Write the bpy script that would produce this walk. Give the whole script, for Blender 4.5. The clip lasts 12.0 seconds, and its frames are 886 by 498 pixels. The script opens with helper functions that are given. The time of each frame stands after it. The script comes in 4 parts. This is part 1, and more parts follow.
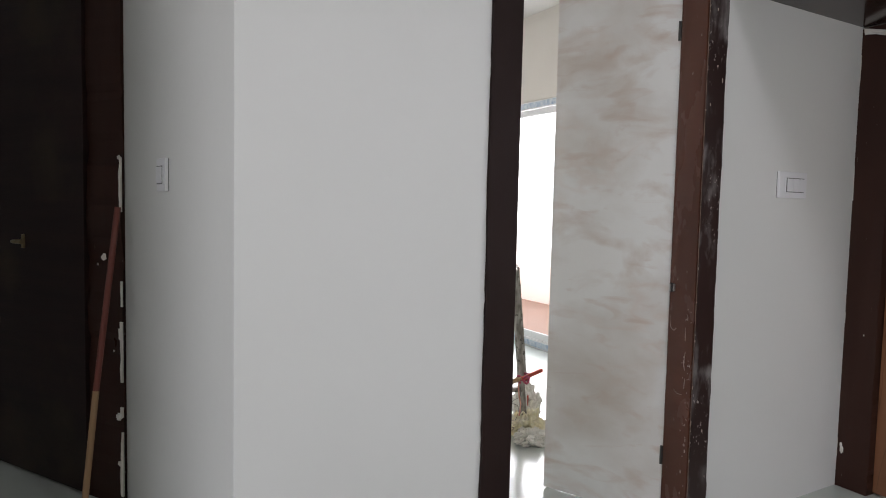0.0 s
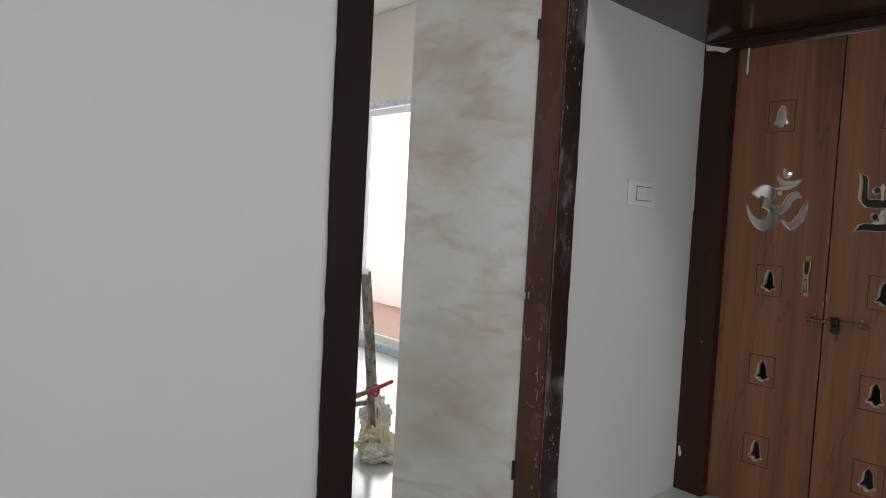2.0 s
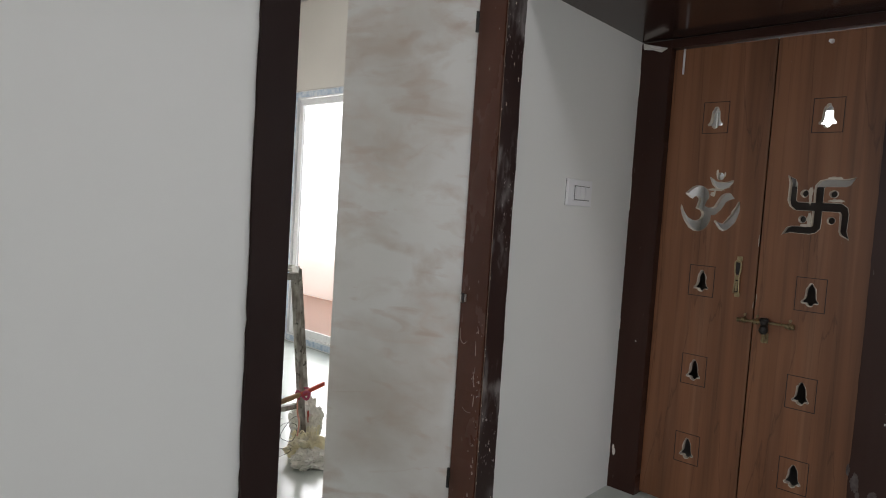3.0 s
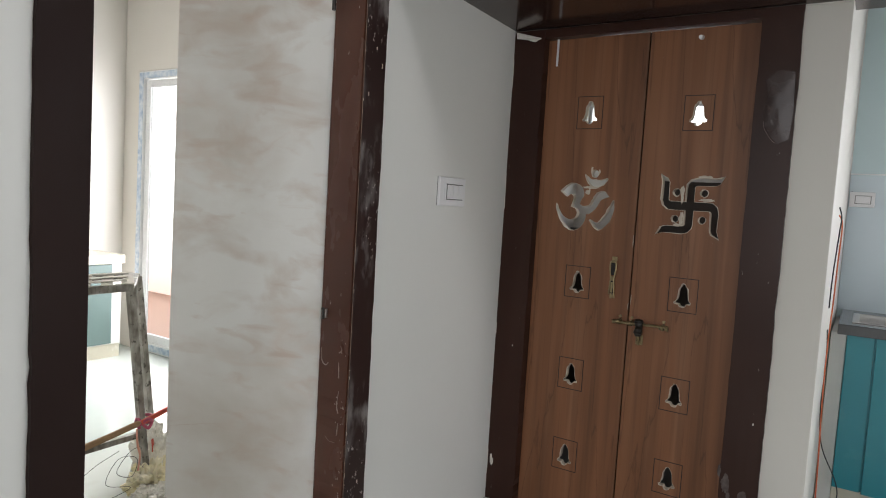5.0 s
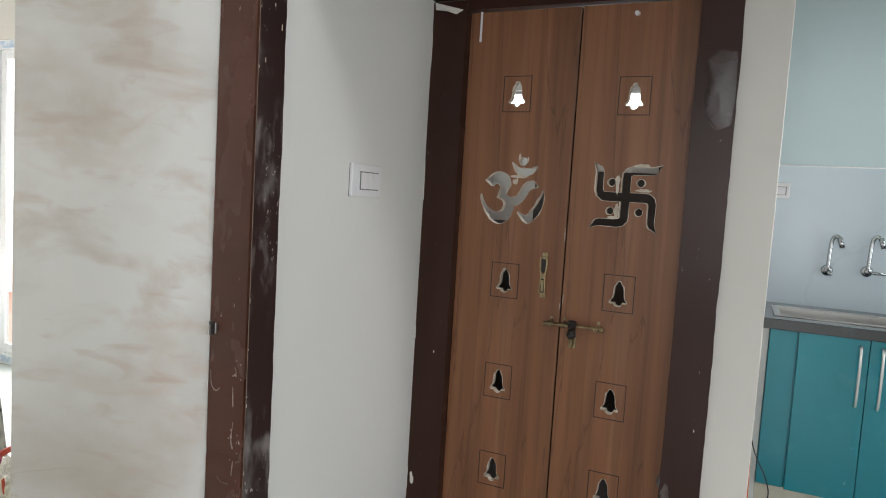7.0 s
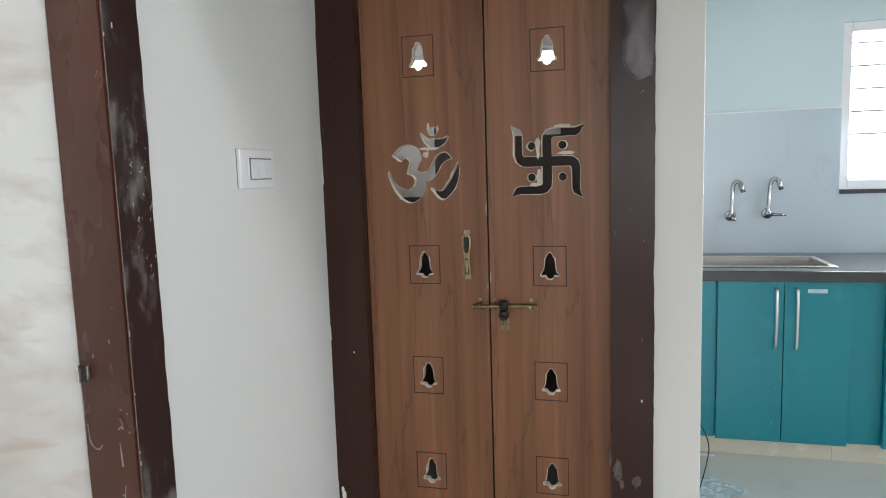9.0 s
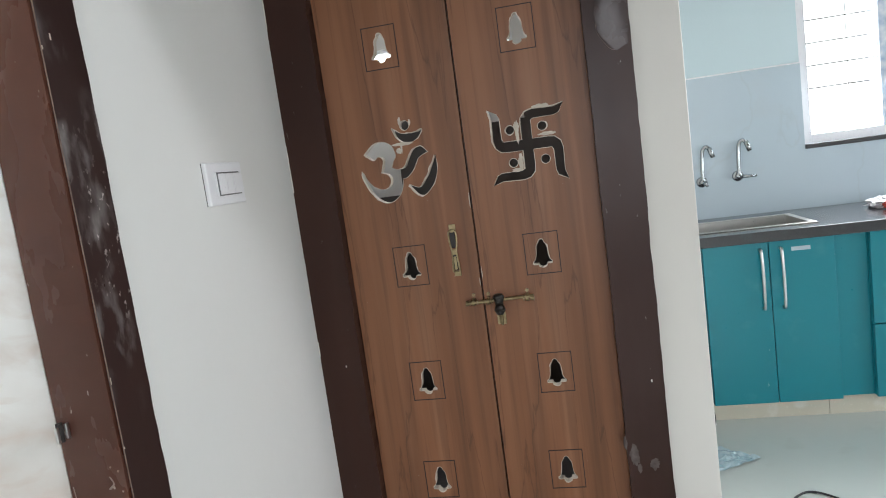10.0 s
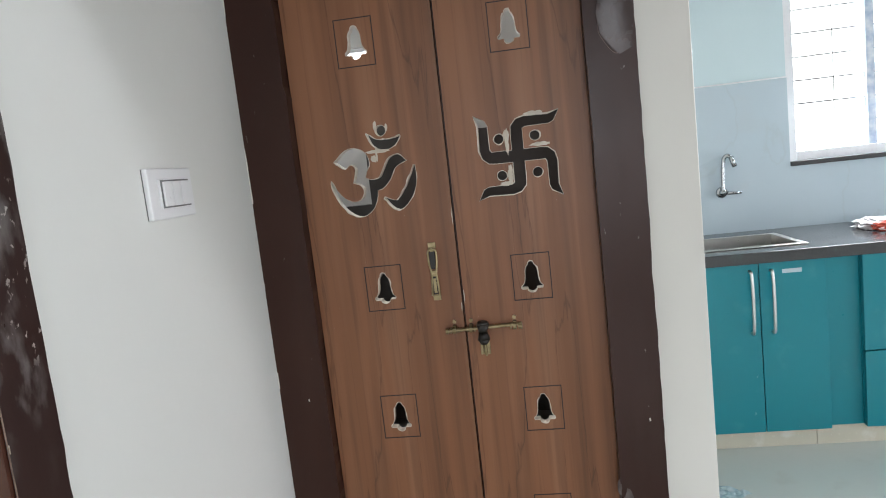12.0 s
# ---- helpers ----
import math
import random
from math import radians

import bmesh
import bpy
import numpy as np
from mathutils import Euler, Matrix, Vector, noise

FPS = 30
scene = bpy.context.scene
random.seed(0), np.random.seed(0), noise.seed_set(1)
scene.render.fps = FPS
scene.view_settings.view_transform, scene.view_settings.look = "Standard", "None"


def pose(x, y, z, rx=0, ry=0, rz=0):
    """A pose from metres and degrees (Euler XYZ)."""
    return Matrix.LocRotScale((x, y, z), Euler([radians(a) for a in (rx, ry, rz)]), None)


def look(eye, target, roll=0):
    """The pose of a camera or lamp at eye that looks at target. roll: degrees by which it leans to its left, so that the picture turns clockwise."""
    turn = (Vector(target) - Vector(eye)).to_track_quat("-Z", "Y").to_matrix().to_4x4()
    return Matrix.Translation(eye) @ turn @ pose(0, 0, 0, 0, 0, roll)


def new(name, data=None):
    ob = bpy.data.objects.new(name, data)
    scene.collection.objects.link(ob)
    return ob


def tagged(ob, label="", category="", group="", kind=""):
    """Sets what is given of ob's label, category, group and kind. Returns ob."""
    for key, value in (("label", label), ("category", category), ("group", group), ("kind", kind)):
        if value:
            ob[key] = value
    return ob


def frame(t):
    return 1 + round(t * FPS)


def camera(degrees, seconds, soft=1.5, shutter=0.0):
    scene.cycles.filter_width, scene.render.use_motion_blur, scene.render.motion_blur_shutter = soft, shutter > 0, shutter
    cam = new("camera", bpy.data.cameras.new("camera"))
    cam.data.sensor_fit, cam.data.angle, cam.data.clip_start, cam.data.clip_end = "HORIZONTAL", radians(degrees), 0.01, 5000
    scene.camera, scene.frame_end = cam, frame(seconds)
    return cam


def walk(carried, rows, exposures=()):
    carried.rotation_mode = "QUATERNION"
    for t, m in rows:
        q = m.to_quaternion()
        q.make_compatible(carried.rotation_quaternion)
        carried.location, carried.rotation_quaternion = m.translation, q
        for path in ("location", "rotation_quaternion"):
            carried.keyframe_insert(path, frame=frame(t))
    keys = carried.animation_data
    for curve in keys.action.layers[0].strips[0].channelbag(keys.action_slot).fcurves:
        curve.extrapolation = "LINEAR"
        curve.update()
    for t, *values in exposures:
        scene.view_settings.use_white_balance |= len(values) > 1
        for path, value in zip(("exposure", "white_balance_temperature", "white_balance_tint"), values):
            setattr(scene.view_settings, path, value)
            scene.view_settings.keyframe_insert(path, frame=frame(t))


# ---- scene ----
cam = camera(68.0, 12.0, soft=1.0)
PATH = [
    # seconds, eye x, y, z, yaw, pitch, roll
    (0, 0.000, 0.000, 1.220, -28.63, -3.72, -1.29),
    (0.5, 0.048, 0.045, 1.206, -32.06, -3.69, -2.32),
    (1, 0.086, 0.087, 1.199, -33.96, -3.36, -2.48),
    (1.5, 0.121, 0.127, 1.202, -37.90, -3.09, -2.50),
    (2, 0.155, 0.166, 1.215, -40.92, -3.11, -3.00),
    (2.5, 0.187, 0.203, 1.233, -43.67, -3.46, -3.30),
    (3, 0.227, 0.236, 1.247, -46.43, -3.66, -3.62),
    (5, 0.450, 0.360, 1.302, -56.99, -4.19, -3.43),
    (5.5, 0.520, 0.409, 1.317, -58.66, -4.75, -3.43),
    (6, 0.573, 0.453, 1.303, -60.03, -4.68, -3.17),
    (6.5, 0.627, 0.502, 1.294, -62.14, -4.59, -3.31),
    (7, 0.688, 0.552, 1.299, -65.38, -4.50, -3.46),
    (7.5, 0.750, 0.572, 1.314, -67.83, -4.83, -3.07),
    (9.5, 0.939, 0.784, 1.305, -78.15, -6.84, 4.01),
    (10, 0.981, 0.833, 1.306, -79.84, -7.18, 7.71),
    (10.5, 1.022, 0.860, 1.312, -81.23, -7.31, 12.73),
    (11, 1.076, 0.894, 1.322, -83.49, -7.92, 13.53),
    (11.5, 1.129, 0.912, 1.323, -83.68, -7.47, 11.26),
    (12, 1.194, 0.924, 1.327, -83.26, -7.07, 6.32),
]
EXPOSURES = [(0, -0.66, 6450, 14), (1, -0.78, 6480, 14), (3, -0.94, 6560, 12), (5.5, -0.44, 6600, 10), (7.5, -0.10, 6480, 9), (9.5, 0.13, 6300, 9), (12, 0.21, 6300, 9)]
walk(cam, [(t, pose(x, y, z, 90 + p, r, yaw)) for t, x, y, z, yaw, p, r in PATH], EXPOSURES)

# ---------------- daylight, seen and added ---
world = bpy.data.worlds.new("world")
scene.world = world
world.use_nodes = True
wn = world.node_tree
sky = wn.nodes.new("ShaderNodeTexSky")
sky.sky_type, sky.sun_disc = "NISHITA", False
sky.sun_elevation, sky.sun_rotation = radians(65), radians(238)
wn.links.new(sky.outputs[0], wn.nodes["Background"].inputs[0])
wn.nodes["Background"].inputs[1].default_value = 0.1


def window_light(name, at, target, width, height, watts, colour=(0.95, 0.955, 1.0)):
    """An area lamp in one window opening, seen or added."""
    lamp = bpy.data.lights.new(name, "AREA")
    lamp.shape, lamp.size, lamp.size_y, lamp.energy, lamp.color = "RECTANGLE", width, height, watts, colour
    ob = new(name, lamp)
    ob.matrix_world = look(at, target)
    return ob


sun = new("sun", bpy.data.lights.new("sun", "SUN"))
sun.data.energy, sun.data.angle, sun.data.color = 2.0, radians(3), (1, 0.95, 0.88)
sun.matrix_world = look((0, 0, 10), (4.0, 2.5, 0))
# Assumed window behind the camera, out of view; lights the double door.
window_light("hall_assumed_window_light", (-3.38, 0.2, 1.5), (0, 0.3, 1.3), 2.3, 1.9, 82)
# Fill added in an unseen side opening to brighten the niche wall.
window_light("hall_side_fill_light", (2.7, -2.68, 1.25), (2.6, 0.5, 1.2), 1.6, 1.5, 40)
# Unseen high source, set where the loft's diagonal shadow edge points.
window_light("hall_high_light", (1.75, -2.68, 2.46), (1.9, 1.6, 1.5), 0.13, 0.14, 37)
window_light("kitchen_window_light", (4.56, -0.92, 1.6), (3.0, -0.92, 1.1), 1.05, 0.8, 32)
window_light("far_room_window_light", (3.44, 4.3, 1.25), (1.5, 4.3, 1.25), 1.4, 1.6, 74)
window_light("shrine_window_light", (4.56, 1.43, 1.76), (3.2, 1.3, 1.6), 0.8, 0.38, 10)


# ---------------- materials ----------------
def mat(name, colour, rough=0.5, metal=0.0, second=None, scale=6.0, amount=0.5, bump=0.1, bump_scale=60.0, stretch=(1, 1, 1), coat=0.0, emit=0.0, spec=0.5):
    """A plain procedural surface: two tones mixed by noise, with fine relief."""
    m = bpy.data.materials.new(name)
    m.use_nodes = True
    n, l = m.node_tree.nodes, m.node_tree.links
    p = n["Principled BSDF"]
    p.inputs["Roughness"].default_value, p.inputs["Metallic"].default_value = rough, metal
    p.inputs["Coat Weight"].default_value, p.inputs["Specular IOR Level"].default_value = coat, spec
    tc = n.new("ShaderNodeTexCoord")
    mp = n.new("ShaderNodeMapping")
    mp.inputs["Scale"].default_value = stretch
    l.new(tc.outputs["Object"], mp.inputs[0])
    noi = n.new("ShaderNodeTexNoise")
    noi.inputs["Scale"].default_value, noi.inputs["Detail"].default_value = scale, 6
    l.new(mp.outputs[0], noi.inputs["Vector"])
    mix = n.new("ShaderNodeMix")
    mix.data_type = "RGBA"
    mix.inputs[6].default_value = (*colour, 1)
    mix.inputs[7].default_value = (*(second or [c * 0.85 for c in colour]), 1)
    ramp = n.new("ShaderNodeMapRange")
    ramp.inputs[1].default_value, ramp.inputs[2].default_value, ramp.inputs[4].default_value = 0.35, 0.7, amount
    l.new(noi.outputs[0], ramp.inputs[0])
    l.new(ramp.outputs[0], mix.inputs[0])
    l.new(mix.outputs[2], p.inputs["Base Color"])
    fine = n.new("ShaderNodeTexNoise")
    fine.inputs["Scale"].default_value, fine.inputs["Detail"].default_value = bump_scale, 4
    l.new(mp.outputs[0], fine.inputs["Vector"])
    bp = n.new("ShaderNodeBump")
    bp.inputs["Strength"].default_value, bp.inputs["Distance"].default_value = bump, 0.004
    l.new(fine.outputs[0], bp.inputs["Height"])
    l.new(bp.outputs[0], p.inputs["Normal"])
    rr = n.new("ShaderNodeMapRange")
    rr.inputs[3].default_value, rr.inputs[4].default_value = rough * 0.8, min(1, rough * 1.25)
    l.new(fine.outputs[0], rr.inputs[0])
    l.new(rr.outputs[0], p.inputs["Roughness"])
    if emit:
        p.inputs["Emission Color"].default_value = (*colour, 1)
        p.inputs["Emission Strength"].default_value = emit
    return m


def layer(m, colour, scale, low, high, stretch=(1, 1, 1), detail=8, distortion=0.0, warp=0.0, amount=1.0, mask=None):
    """Another tone laid over a surface where a noise runs between low and high: veins, smears, stains, chips."""
    n, l = m.node_tree.nodes, m.node_tree.links
    p = n["Principled BSDF"]
    link = p.inputs["Base Color"].links[0]
    below = link.from_socket
    tc = n.new("ShaderNodeTexCoord")
    mp = n.new("ShaderNodeMapping")
    mp.inputs["Scale"].default_value = stretch
    l.new(tc.outputs["Object"], mp.inputs[0])
    noi = n.new("ShaderNodeTexNoise")
    noi.inputs["Scale"].default_value, noi.inputs["Detail"].default_value, noi.inputs["Distortion"].default_value = scale, detail, distortion
    l.new(mp.outputs[0], noi.inputs["Vector"])
    value = noi.outputs[0]
    if warp:
        near = n.new("ShaderNodeMath")
        near.operation = "SUBTRACT"
        near.inputs[1].default_value = 0.5
        l.new(value, near.inputs[0])
        ab = n.new("ShaderNodeMath")
        ab.operation = "ABSOLUTE"
        l.new(near.outputs[0], ab.inputs[0])
        value = ab.outputs[0]
    ramp = n.new("ShaderNodeMapRange")
    ramp.inputs[1].default_value, ramp.inputs[2].default_value = low, high
    ramp.inputs[3].default_value, ramp.inputs[4].default_value = 0, amount
    l.new(value, ramp.inputs[0])
    factor = ramp.outputs[0]
    if mask:
        wide = n.new("ShaderNodeTexNoise")
        wide.inputs["Scale"].default_value = mask[0]
        l.new(tc.outputs["Object"], wide.inputs["Vector"])
        clip = n.new("ShaderNodeMapRange")
        clip.inputs[1].default_value, clip.inputs[2].default_value = mask[1], mask[2]
        l.new(wide.outputs[0], clip.inputs[0])
        times = n.new("ShaderNodeMath")
        times.operation = "MULTIPLY"
        l.new(clip.outputs[0], times.inputs[0])
        l.new(factor, times.inputs[1])
        factor = times.outputs[0]
    mix = n.new("ShaderNodeMix")
    mix.data_type = "RGBA"
    mix.inputs[7].default_value = (*colour, 1)
    l.new(factor, mix.inputs[0])
    l.new(below, mix.inputs[6])
    l.new(mix.outputs[2], p.inputs["Base Color"])
    return m


WALL = mat("wall_paint", (0.70, 0.696, 0.665), 0.5, second=(0.67, 0.667, 0.635), scale=1.7, amount=0.7, bump=0.06, bump_scale=45)
# True cream in the far room; on wall_east the tint is warm bounce light.
CREAM_BOUNCE = mat("cream_and_bounce_wall_paint", (0.70, 0.672, 0.620), 0.5, second=(0.67, 0.64, 0.59), scale=1.7, amount=0.7, bump=0.06, bump_scale=45)
CEIL = mat("ceiling_paint", (0.66, 0.65, 0.63), 0.7, second=(0.63, 0.62, 0.60), scale=1.3, bump=0.05)
KWALL = mat("pale_aqua_paint", (0.575, 0.705, 0.725), 0.5, second=(0.55, 0.675, 0.70), scale=1.5, bump=0.05)
FLOOR = mat("vitrified_tile", (0.585, 0.625, 0.58), 0.16, second=(0.53, 0.575, 0.535), scale=2.2, bump=0.02, bump_scale=12)
layer(FLOOR, (0.42, 0.42, 0.36), 5, 0.6, 0.78, amount=0.35)
SKIRT = mat("skirting_tile", (0.60, 0.56, 0.45), 0.25, second=(0.52, 0.48, 0.39), scale=4, bump=0.04)
layer(SKIRT, (0.75, 0.73, 0.68), 9, 0.58, 0.7, amount=0.5)
LAM = mat("walnut_laminate", (0.262, 0.112, 0.054), 0.42, second=(0.185, 0.077, 0.035), scale=1.6, amount=0.9, bump=0.04, bump_scale=130, stretch=(1, 4.0, 0.25), spec=0.32)
layer(LAM, (0.066, 0.029, 0.016), 1.7, 0.50, 0.76, stretch=(1, 5, 0.25), distortion=0.6, amount=0.70)
layer(LAM, (0.345, 0.170, 0.094), 2.6, 0.50, 0.80, stretch=(1, 6, 0.20), amount=0.55)
layer(LAM, (0.085, 0.040, 0.023), 11, 0.52, 0.78, stretch=(1, 6, 0.14), distortion=0.3, amount=0.45)
layer(LAM, (0.042, 0.020, 0.013), 0.9, 0.006, 0.0, stretch=(1, 6, 0.40), distortion=0.6, warp=1, amount=0.40)
layer(LAM, (0.60, 0.53, 0.45), 75, 0.745, 0.770, amount=0.75)
DARK = mat("dark_brown_enamel", (0.044, 0.0185, 0.0130), 0.30, second=(0.027, 0.0115, 0.0085), scale=3, amount=0.8, bump=0.12, bump_scale=14, stretch=(1, 1, 0.45), spec=0.19)
layer(DARK, (0.052, 0.026, 0.019), 9, 0.52, 0.75, stretch=(1, 1, 0.15), amount=0.6)
layer(DARK, (0.50, 0.46, 0.42), 48, 0.70, 0.735, stretch=(1, 1, 0.55), amount=0.5, mask=(4, 0.5, 0.6))
# Darker, flatter copy of the frame enamel, for the doorway's left jamb.
DULL = mat("darker_dull_enamel", (0.020, 0.009, 0.007), 0.55, second=(0.014, 0.007, 0.006), scale=3, amount=0.8, bump=0.12, bump_scale=14, stretch=(1, 1, 0.45), spec=0.15)
STAINED = mat("paint_smeared_enamel", (0.030, 0.014, 0.012), 0.30, second=(0.019, 0.010, 0.009), scale=3, amount=0.8, bump=0.16, bump_scale=16, stretch=(1, 1, 0.5), spec=0.35)
layer(STAINED, (0.27, 0.25, 0.24), 24, 0.46, 0.70, stretch=(1, 1, 0.42), amount=0.75, mask=(5, 0.45, 0.58))
layer(STAINED, (0.55, 0.51, 0.47), 95, 0.63, 0.68, stretch=(1, 1, 0.6), amount=0.65, mask=(4, 0.46, 0.58))
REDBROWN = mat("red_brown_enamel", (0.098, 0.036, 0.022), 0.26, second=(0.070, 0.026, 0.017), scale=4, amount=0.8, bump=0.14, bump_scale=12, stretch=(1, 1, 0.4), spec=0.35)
layer(REDBROWN, (0.55, 0.48, 0.43), 70, 0.70, 0.74, stretch=(1, 1, 0.45), amount=0.7)
layer(REDBROWN, (0.060, 0.024, 0.016), 3, 0.40, 0.90, stretch=(1, 1, 0.25), amount=0.5)
SOFFIT = mat("glossy_brown_laminate", (0.040, 0.022, 0.017), 0.14, second=(0.032, 0.016, 0.013), scale=2, bump=0.02, bump_scale=8, spec=0.35)
MARBLE = mat("marble_laminate", (0.85, 0.838, 0.81), 0.10, second=(0.79, 0.775, 0.75), scale=1.3, amount=0.9, bump=0.01, bump_scale=5, stretch=(1, 1, 1.3))
layer(MARBLE, (0.58, 0.515, 0.45), 1.25, 0.48, 0.72, stretch=(1.4, 1.4, 2.2), distortion=0.25, detail=6, amount=0.80)
layer(MARBLE, (0.60, 0.50, 0.425), 2.3, 0.53, 0.71, stretch=(1.5, 1.5, 3.0), distortion=0.6, detail=9, amount=0.70)
layer(MARBLE, (0.58, 0.44, 0.36), 3.6, 0.56, 0.72, stretch=(1.2, 1.2, 3.4), distortion=0.9, detail=10, amount=0.55)
layer(MARBLE, (0.64, 0.45, 0.35), 1.7, 0.045, 0.0, stretch=(1, 1, 2.6), distortion=0.3, detail=7, warp=1, amount=0.24, mask=(2.0, 0.50, 0.68))
layer(MARBLE, (0.52, 0.38, 0.31), 1.7, 0.012, 0.0, stretch=(1, 1, 2.6), distortion=0.3, detail=7, warp=1, amount=0.34, mask=(3.4, 0.54, 0.68))
PLY = mat("raw_cut_edge", (0.62, 0.55, 0.46), 0.7, second=(0.42, 0.34, 0.26), scale=30, bump=0.2)
FLAKED = mat("flaked_enamel", (0.34, 0.25, 0.21), 0.5, second=(0.20, 0.12, 0.10), scale=60, amount=0.9, bump=0.2)
# Dark brown for the thin raised strips that draw the bell squares.
GROOVE = mat("dark_groove", (0.028, 0.012, 0.008), 0.6, scale=40)
TEAL = mat("teal_laminate", (0.009, 0.205, 0.250), 0.30, second=(0.007, 0.178, 0.222), scale=2.5, bump=0.02)
layer(TEAL, (0.10, 0.33, 0.36), 7, 0.60, 0.78, amount=0.35)
layer(TEAL, (0.45, 0.58, 0.58), 33, 0.735, 0.77, amount=0.5)
SLATE = mat("faded_teal_panel", (0.125, 0.185, 0.175), 0.45, second=(0.11, 0.165, 0.155), scale=4)
GRANITE = mat("black_granite", (0.045, 0.045, 0.047), 0.20, second=(0.060, 0.060, 0.062), scale=160, amount=0.5, bump=0.0, coat=0.25)
layer(GRANITE, (0.12, 0.22, 0.22), 8, 0.62, 0.8, amount=0.25)
STEEL = mat("stainless_steel", (0.62, 0.61, 0.58), 0.30, 1.0, second=(0.52, 0.51, 0.49), scale=8, bump=0.0)
CHROME = mat("chrome", (0.46, 0.49, 0.50), 0.14, 1.0, scale=10, bump=0.0)
BRASS = mat("antique_brass", (0.36, 0.29, 0.165), 0.34, 1.0, second=(0.20, 0.15, 0.08), scale=40, amount=0.8, bump=0.15)
BLACK = mat("blackened_metal", (0.020, 0.016, 0.013), 0.4, 0.3, scale=30)
TILE = mat("white_marble_tile", (0.495, 0.59, 0.635), 0.24, second=(0.455, 0.55, 0.60), scale=2.0, amount=0.8, bump=0.01)
layer(TILE, (0.42, 0.47, 0.48), 1.1, 0.008, 0.0, distortion=0.3, warp=1, amount=0.28)
layer(TILE, (0.48, 0.52, 0.53), 2.2, 0.58, 0.75, stretch=(1, 1, 1.8), distortion=0.5, amount=0.45)
PLASTIC = mat("white_plastic", (0.725, 0.72, 0.725), 0.30, second=(0.715, 0.71, 0.715), scale=5, bump=0.0)
# Dark grey for shaded slits and edges of the switch plates.
GAP = mat("shadowed_plastic", (0.17, 0.17, 0.165), 0.5, scale=20)
UPVC = mat("white_window_profile", (0.80, 0.81, 0.82), 0.28, second=(0.75, 0.76, 0.78), scale=4, bump=0.01)
TAPE = mat("printed_protective_film", (0.70, 0.75, 0.80), 0.3, second=(0.22, 0.36, 0.55), scale=26, amount=0.75, bump=0.08)
ALU = mat("paint_spattered_metal", (0.16, 0.145, 0.12), 0.6, 0.1, second=(0.55, 0.53, 0.48), scale=26, amount=0.9, bump=0.3, stretch=(1, 1, 0.5))
WEB = mat("dirty_webbing", (0.60, 0.57, 0.50), 0.8, second=(0.42, 0.40, 0.36), scale=24, bump=0.3)
layer(ALU, (0.05, 0.04, 0.03), 45, 0.62, 0.66, amount=0.8)
STICK = mat("bare_wood", (0.36, 0.22, 0.11), 0.55, second=(0.26, 0.15, 0.08), scale=12, stretch=(4, 4, 0.5), bump=0.2)
REDSTICK = mat("red_painted_wood", (0.17, 0.036, 0.024), 0.42, second=(0.12, 0.03, 0.02), scale=14, stretch=(2, 2, 0.6), bump=0.15)
RED = mat("red_plastic", (0.55, 0.07, 0.035), 0.4, second=(0.45, 0.06, 0.03), scale=12)
ORANGE = mat("orange_cable", (0.62, 0.14, 0.05), 0.45, second=(0.5, 0.1, 0.05), scale=30)
CABLE = mat("black_cable", (0.018, 0.018, 0.020), 0.5, scale=30)
BAG = mat("crumpled_white_bag", (0.84, 0.82, 0.77), 0.4, second=(0.68, 0.64, 0.55), scale=16, amount=0.8, bump=0.5, bump_scale=40)
BAGY = mat("yellowed_bag", (0.82, 0.74, 0.44), 0.45, second=(0.84, 0.80, 0.70), scale=14, amount=0.9, bump=0.5, bump_scale=40)
FILM = mat("pale_blue_plastic", (0.36, 0.50, 0.54), 0.22, second=(0.56, 0.66, 0.68), scale=38, amount=0.95, bump=0.6, bump_scale=60)
TERRA = mat("terracotta_floor", (0.40, 0.25, 0.195), 0.6, second=(0.35, 0.215, 0.165), scale=5)
LEAFDARK = mat("dark_veneer", (0.026, 0.013, 0.012), 0.38, second=(0.014, 0.008, 0.008), scale=3, amount=0.9, bump=0.06, stretch=(0.5, 0.5, 7), spec=0.2)
layer(LEAFDARK, (0.075, 0.055, 0.030), 2.0, 0.55, 0.75, amount=0.5)
# Dark tone for slabs added inside the shrine room.
DARK_BACKING = mat("dark_shrine_backing", (0.045, 0.040, 0.036), 0.35, second=(0.03, 0.027, 0.025), scale=7)
SKYGLOW = bpy.data.materials.new("bright_overcast_sky")
SKYGLOW.use_nodes = True
_p = SKYGLOW.node_tree.nodes["Principled BSDF"]
_p.inputs["Base Color"].default_value = (0.8, 0.8, 0.8, 1)
_p.inputs["Emission Color"].default_value = (0.96, 0.98, 1.0, 1)
_p.inputs["Emission Strength"].default_value = 6.0
GLASS = bpy.data.materials.new("clear_glass")
GLASS.use_nodes = True
_p = GLASS.node_tree.nodes["Principled BSDF"]
_p.inputs["Transmission Weight"].default_value, _p.inputs["Roughness"].default_value, _p.inputs["IOR"].default_value = 1.0, 0.02, 1.1


# ---------------- mesh helpers ----------------
def add_box(bm, x0, x1, y0, y1, z0, z1, bevel=0.0, m=None):
    made = bmesh.ops.create_cube(bm, size=1.0)["verts"]
    for v in made:
        v.co = Vector((x0 + (v.co.x + 0.5) * (x1 - x0), y0 + (v.co.y + 0.5) * (y1 - y0), z0 + (v.co.z + 0.5) * (z1 - z0)))
    if m is not None:
        bmesh.ops.transform(bm, matrix=m, verts=made)
    if bevel:
        edges = list({e for v in made for e in v.link_edges})
        bmesh.ops.bevel(bm, geom=edges, offset=bevel, segments=2, affect="EDGES", profile=0.5)
    return bm


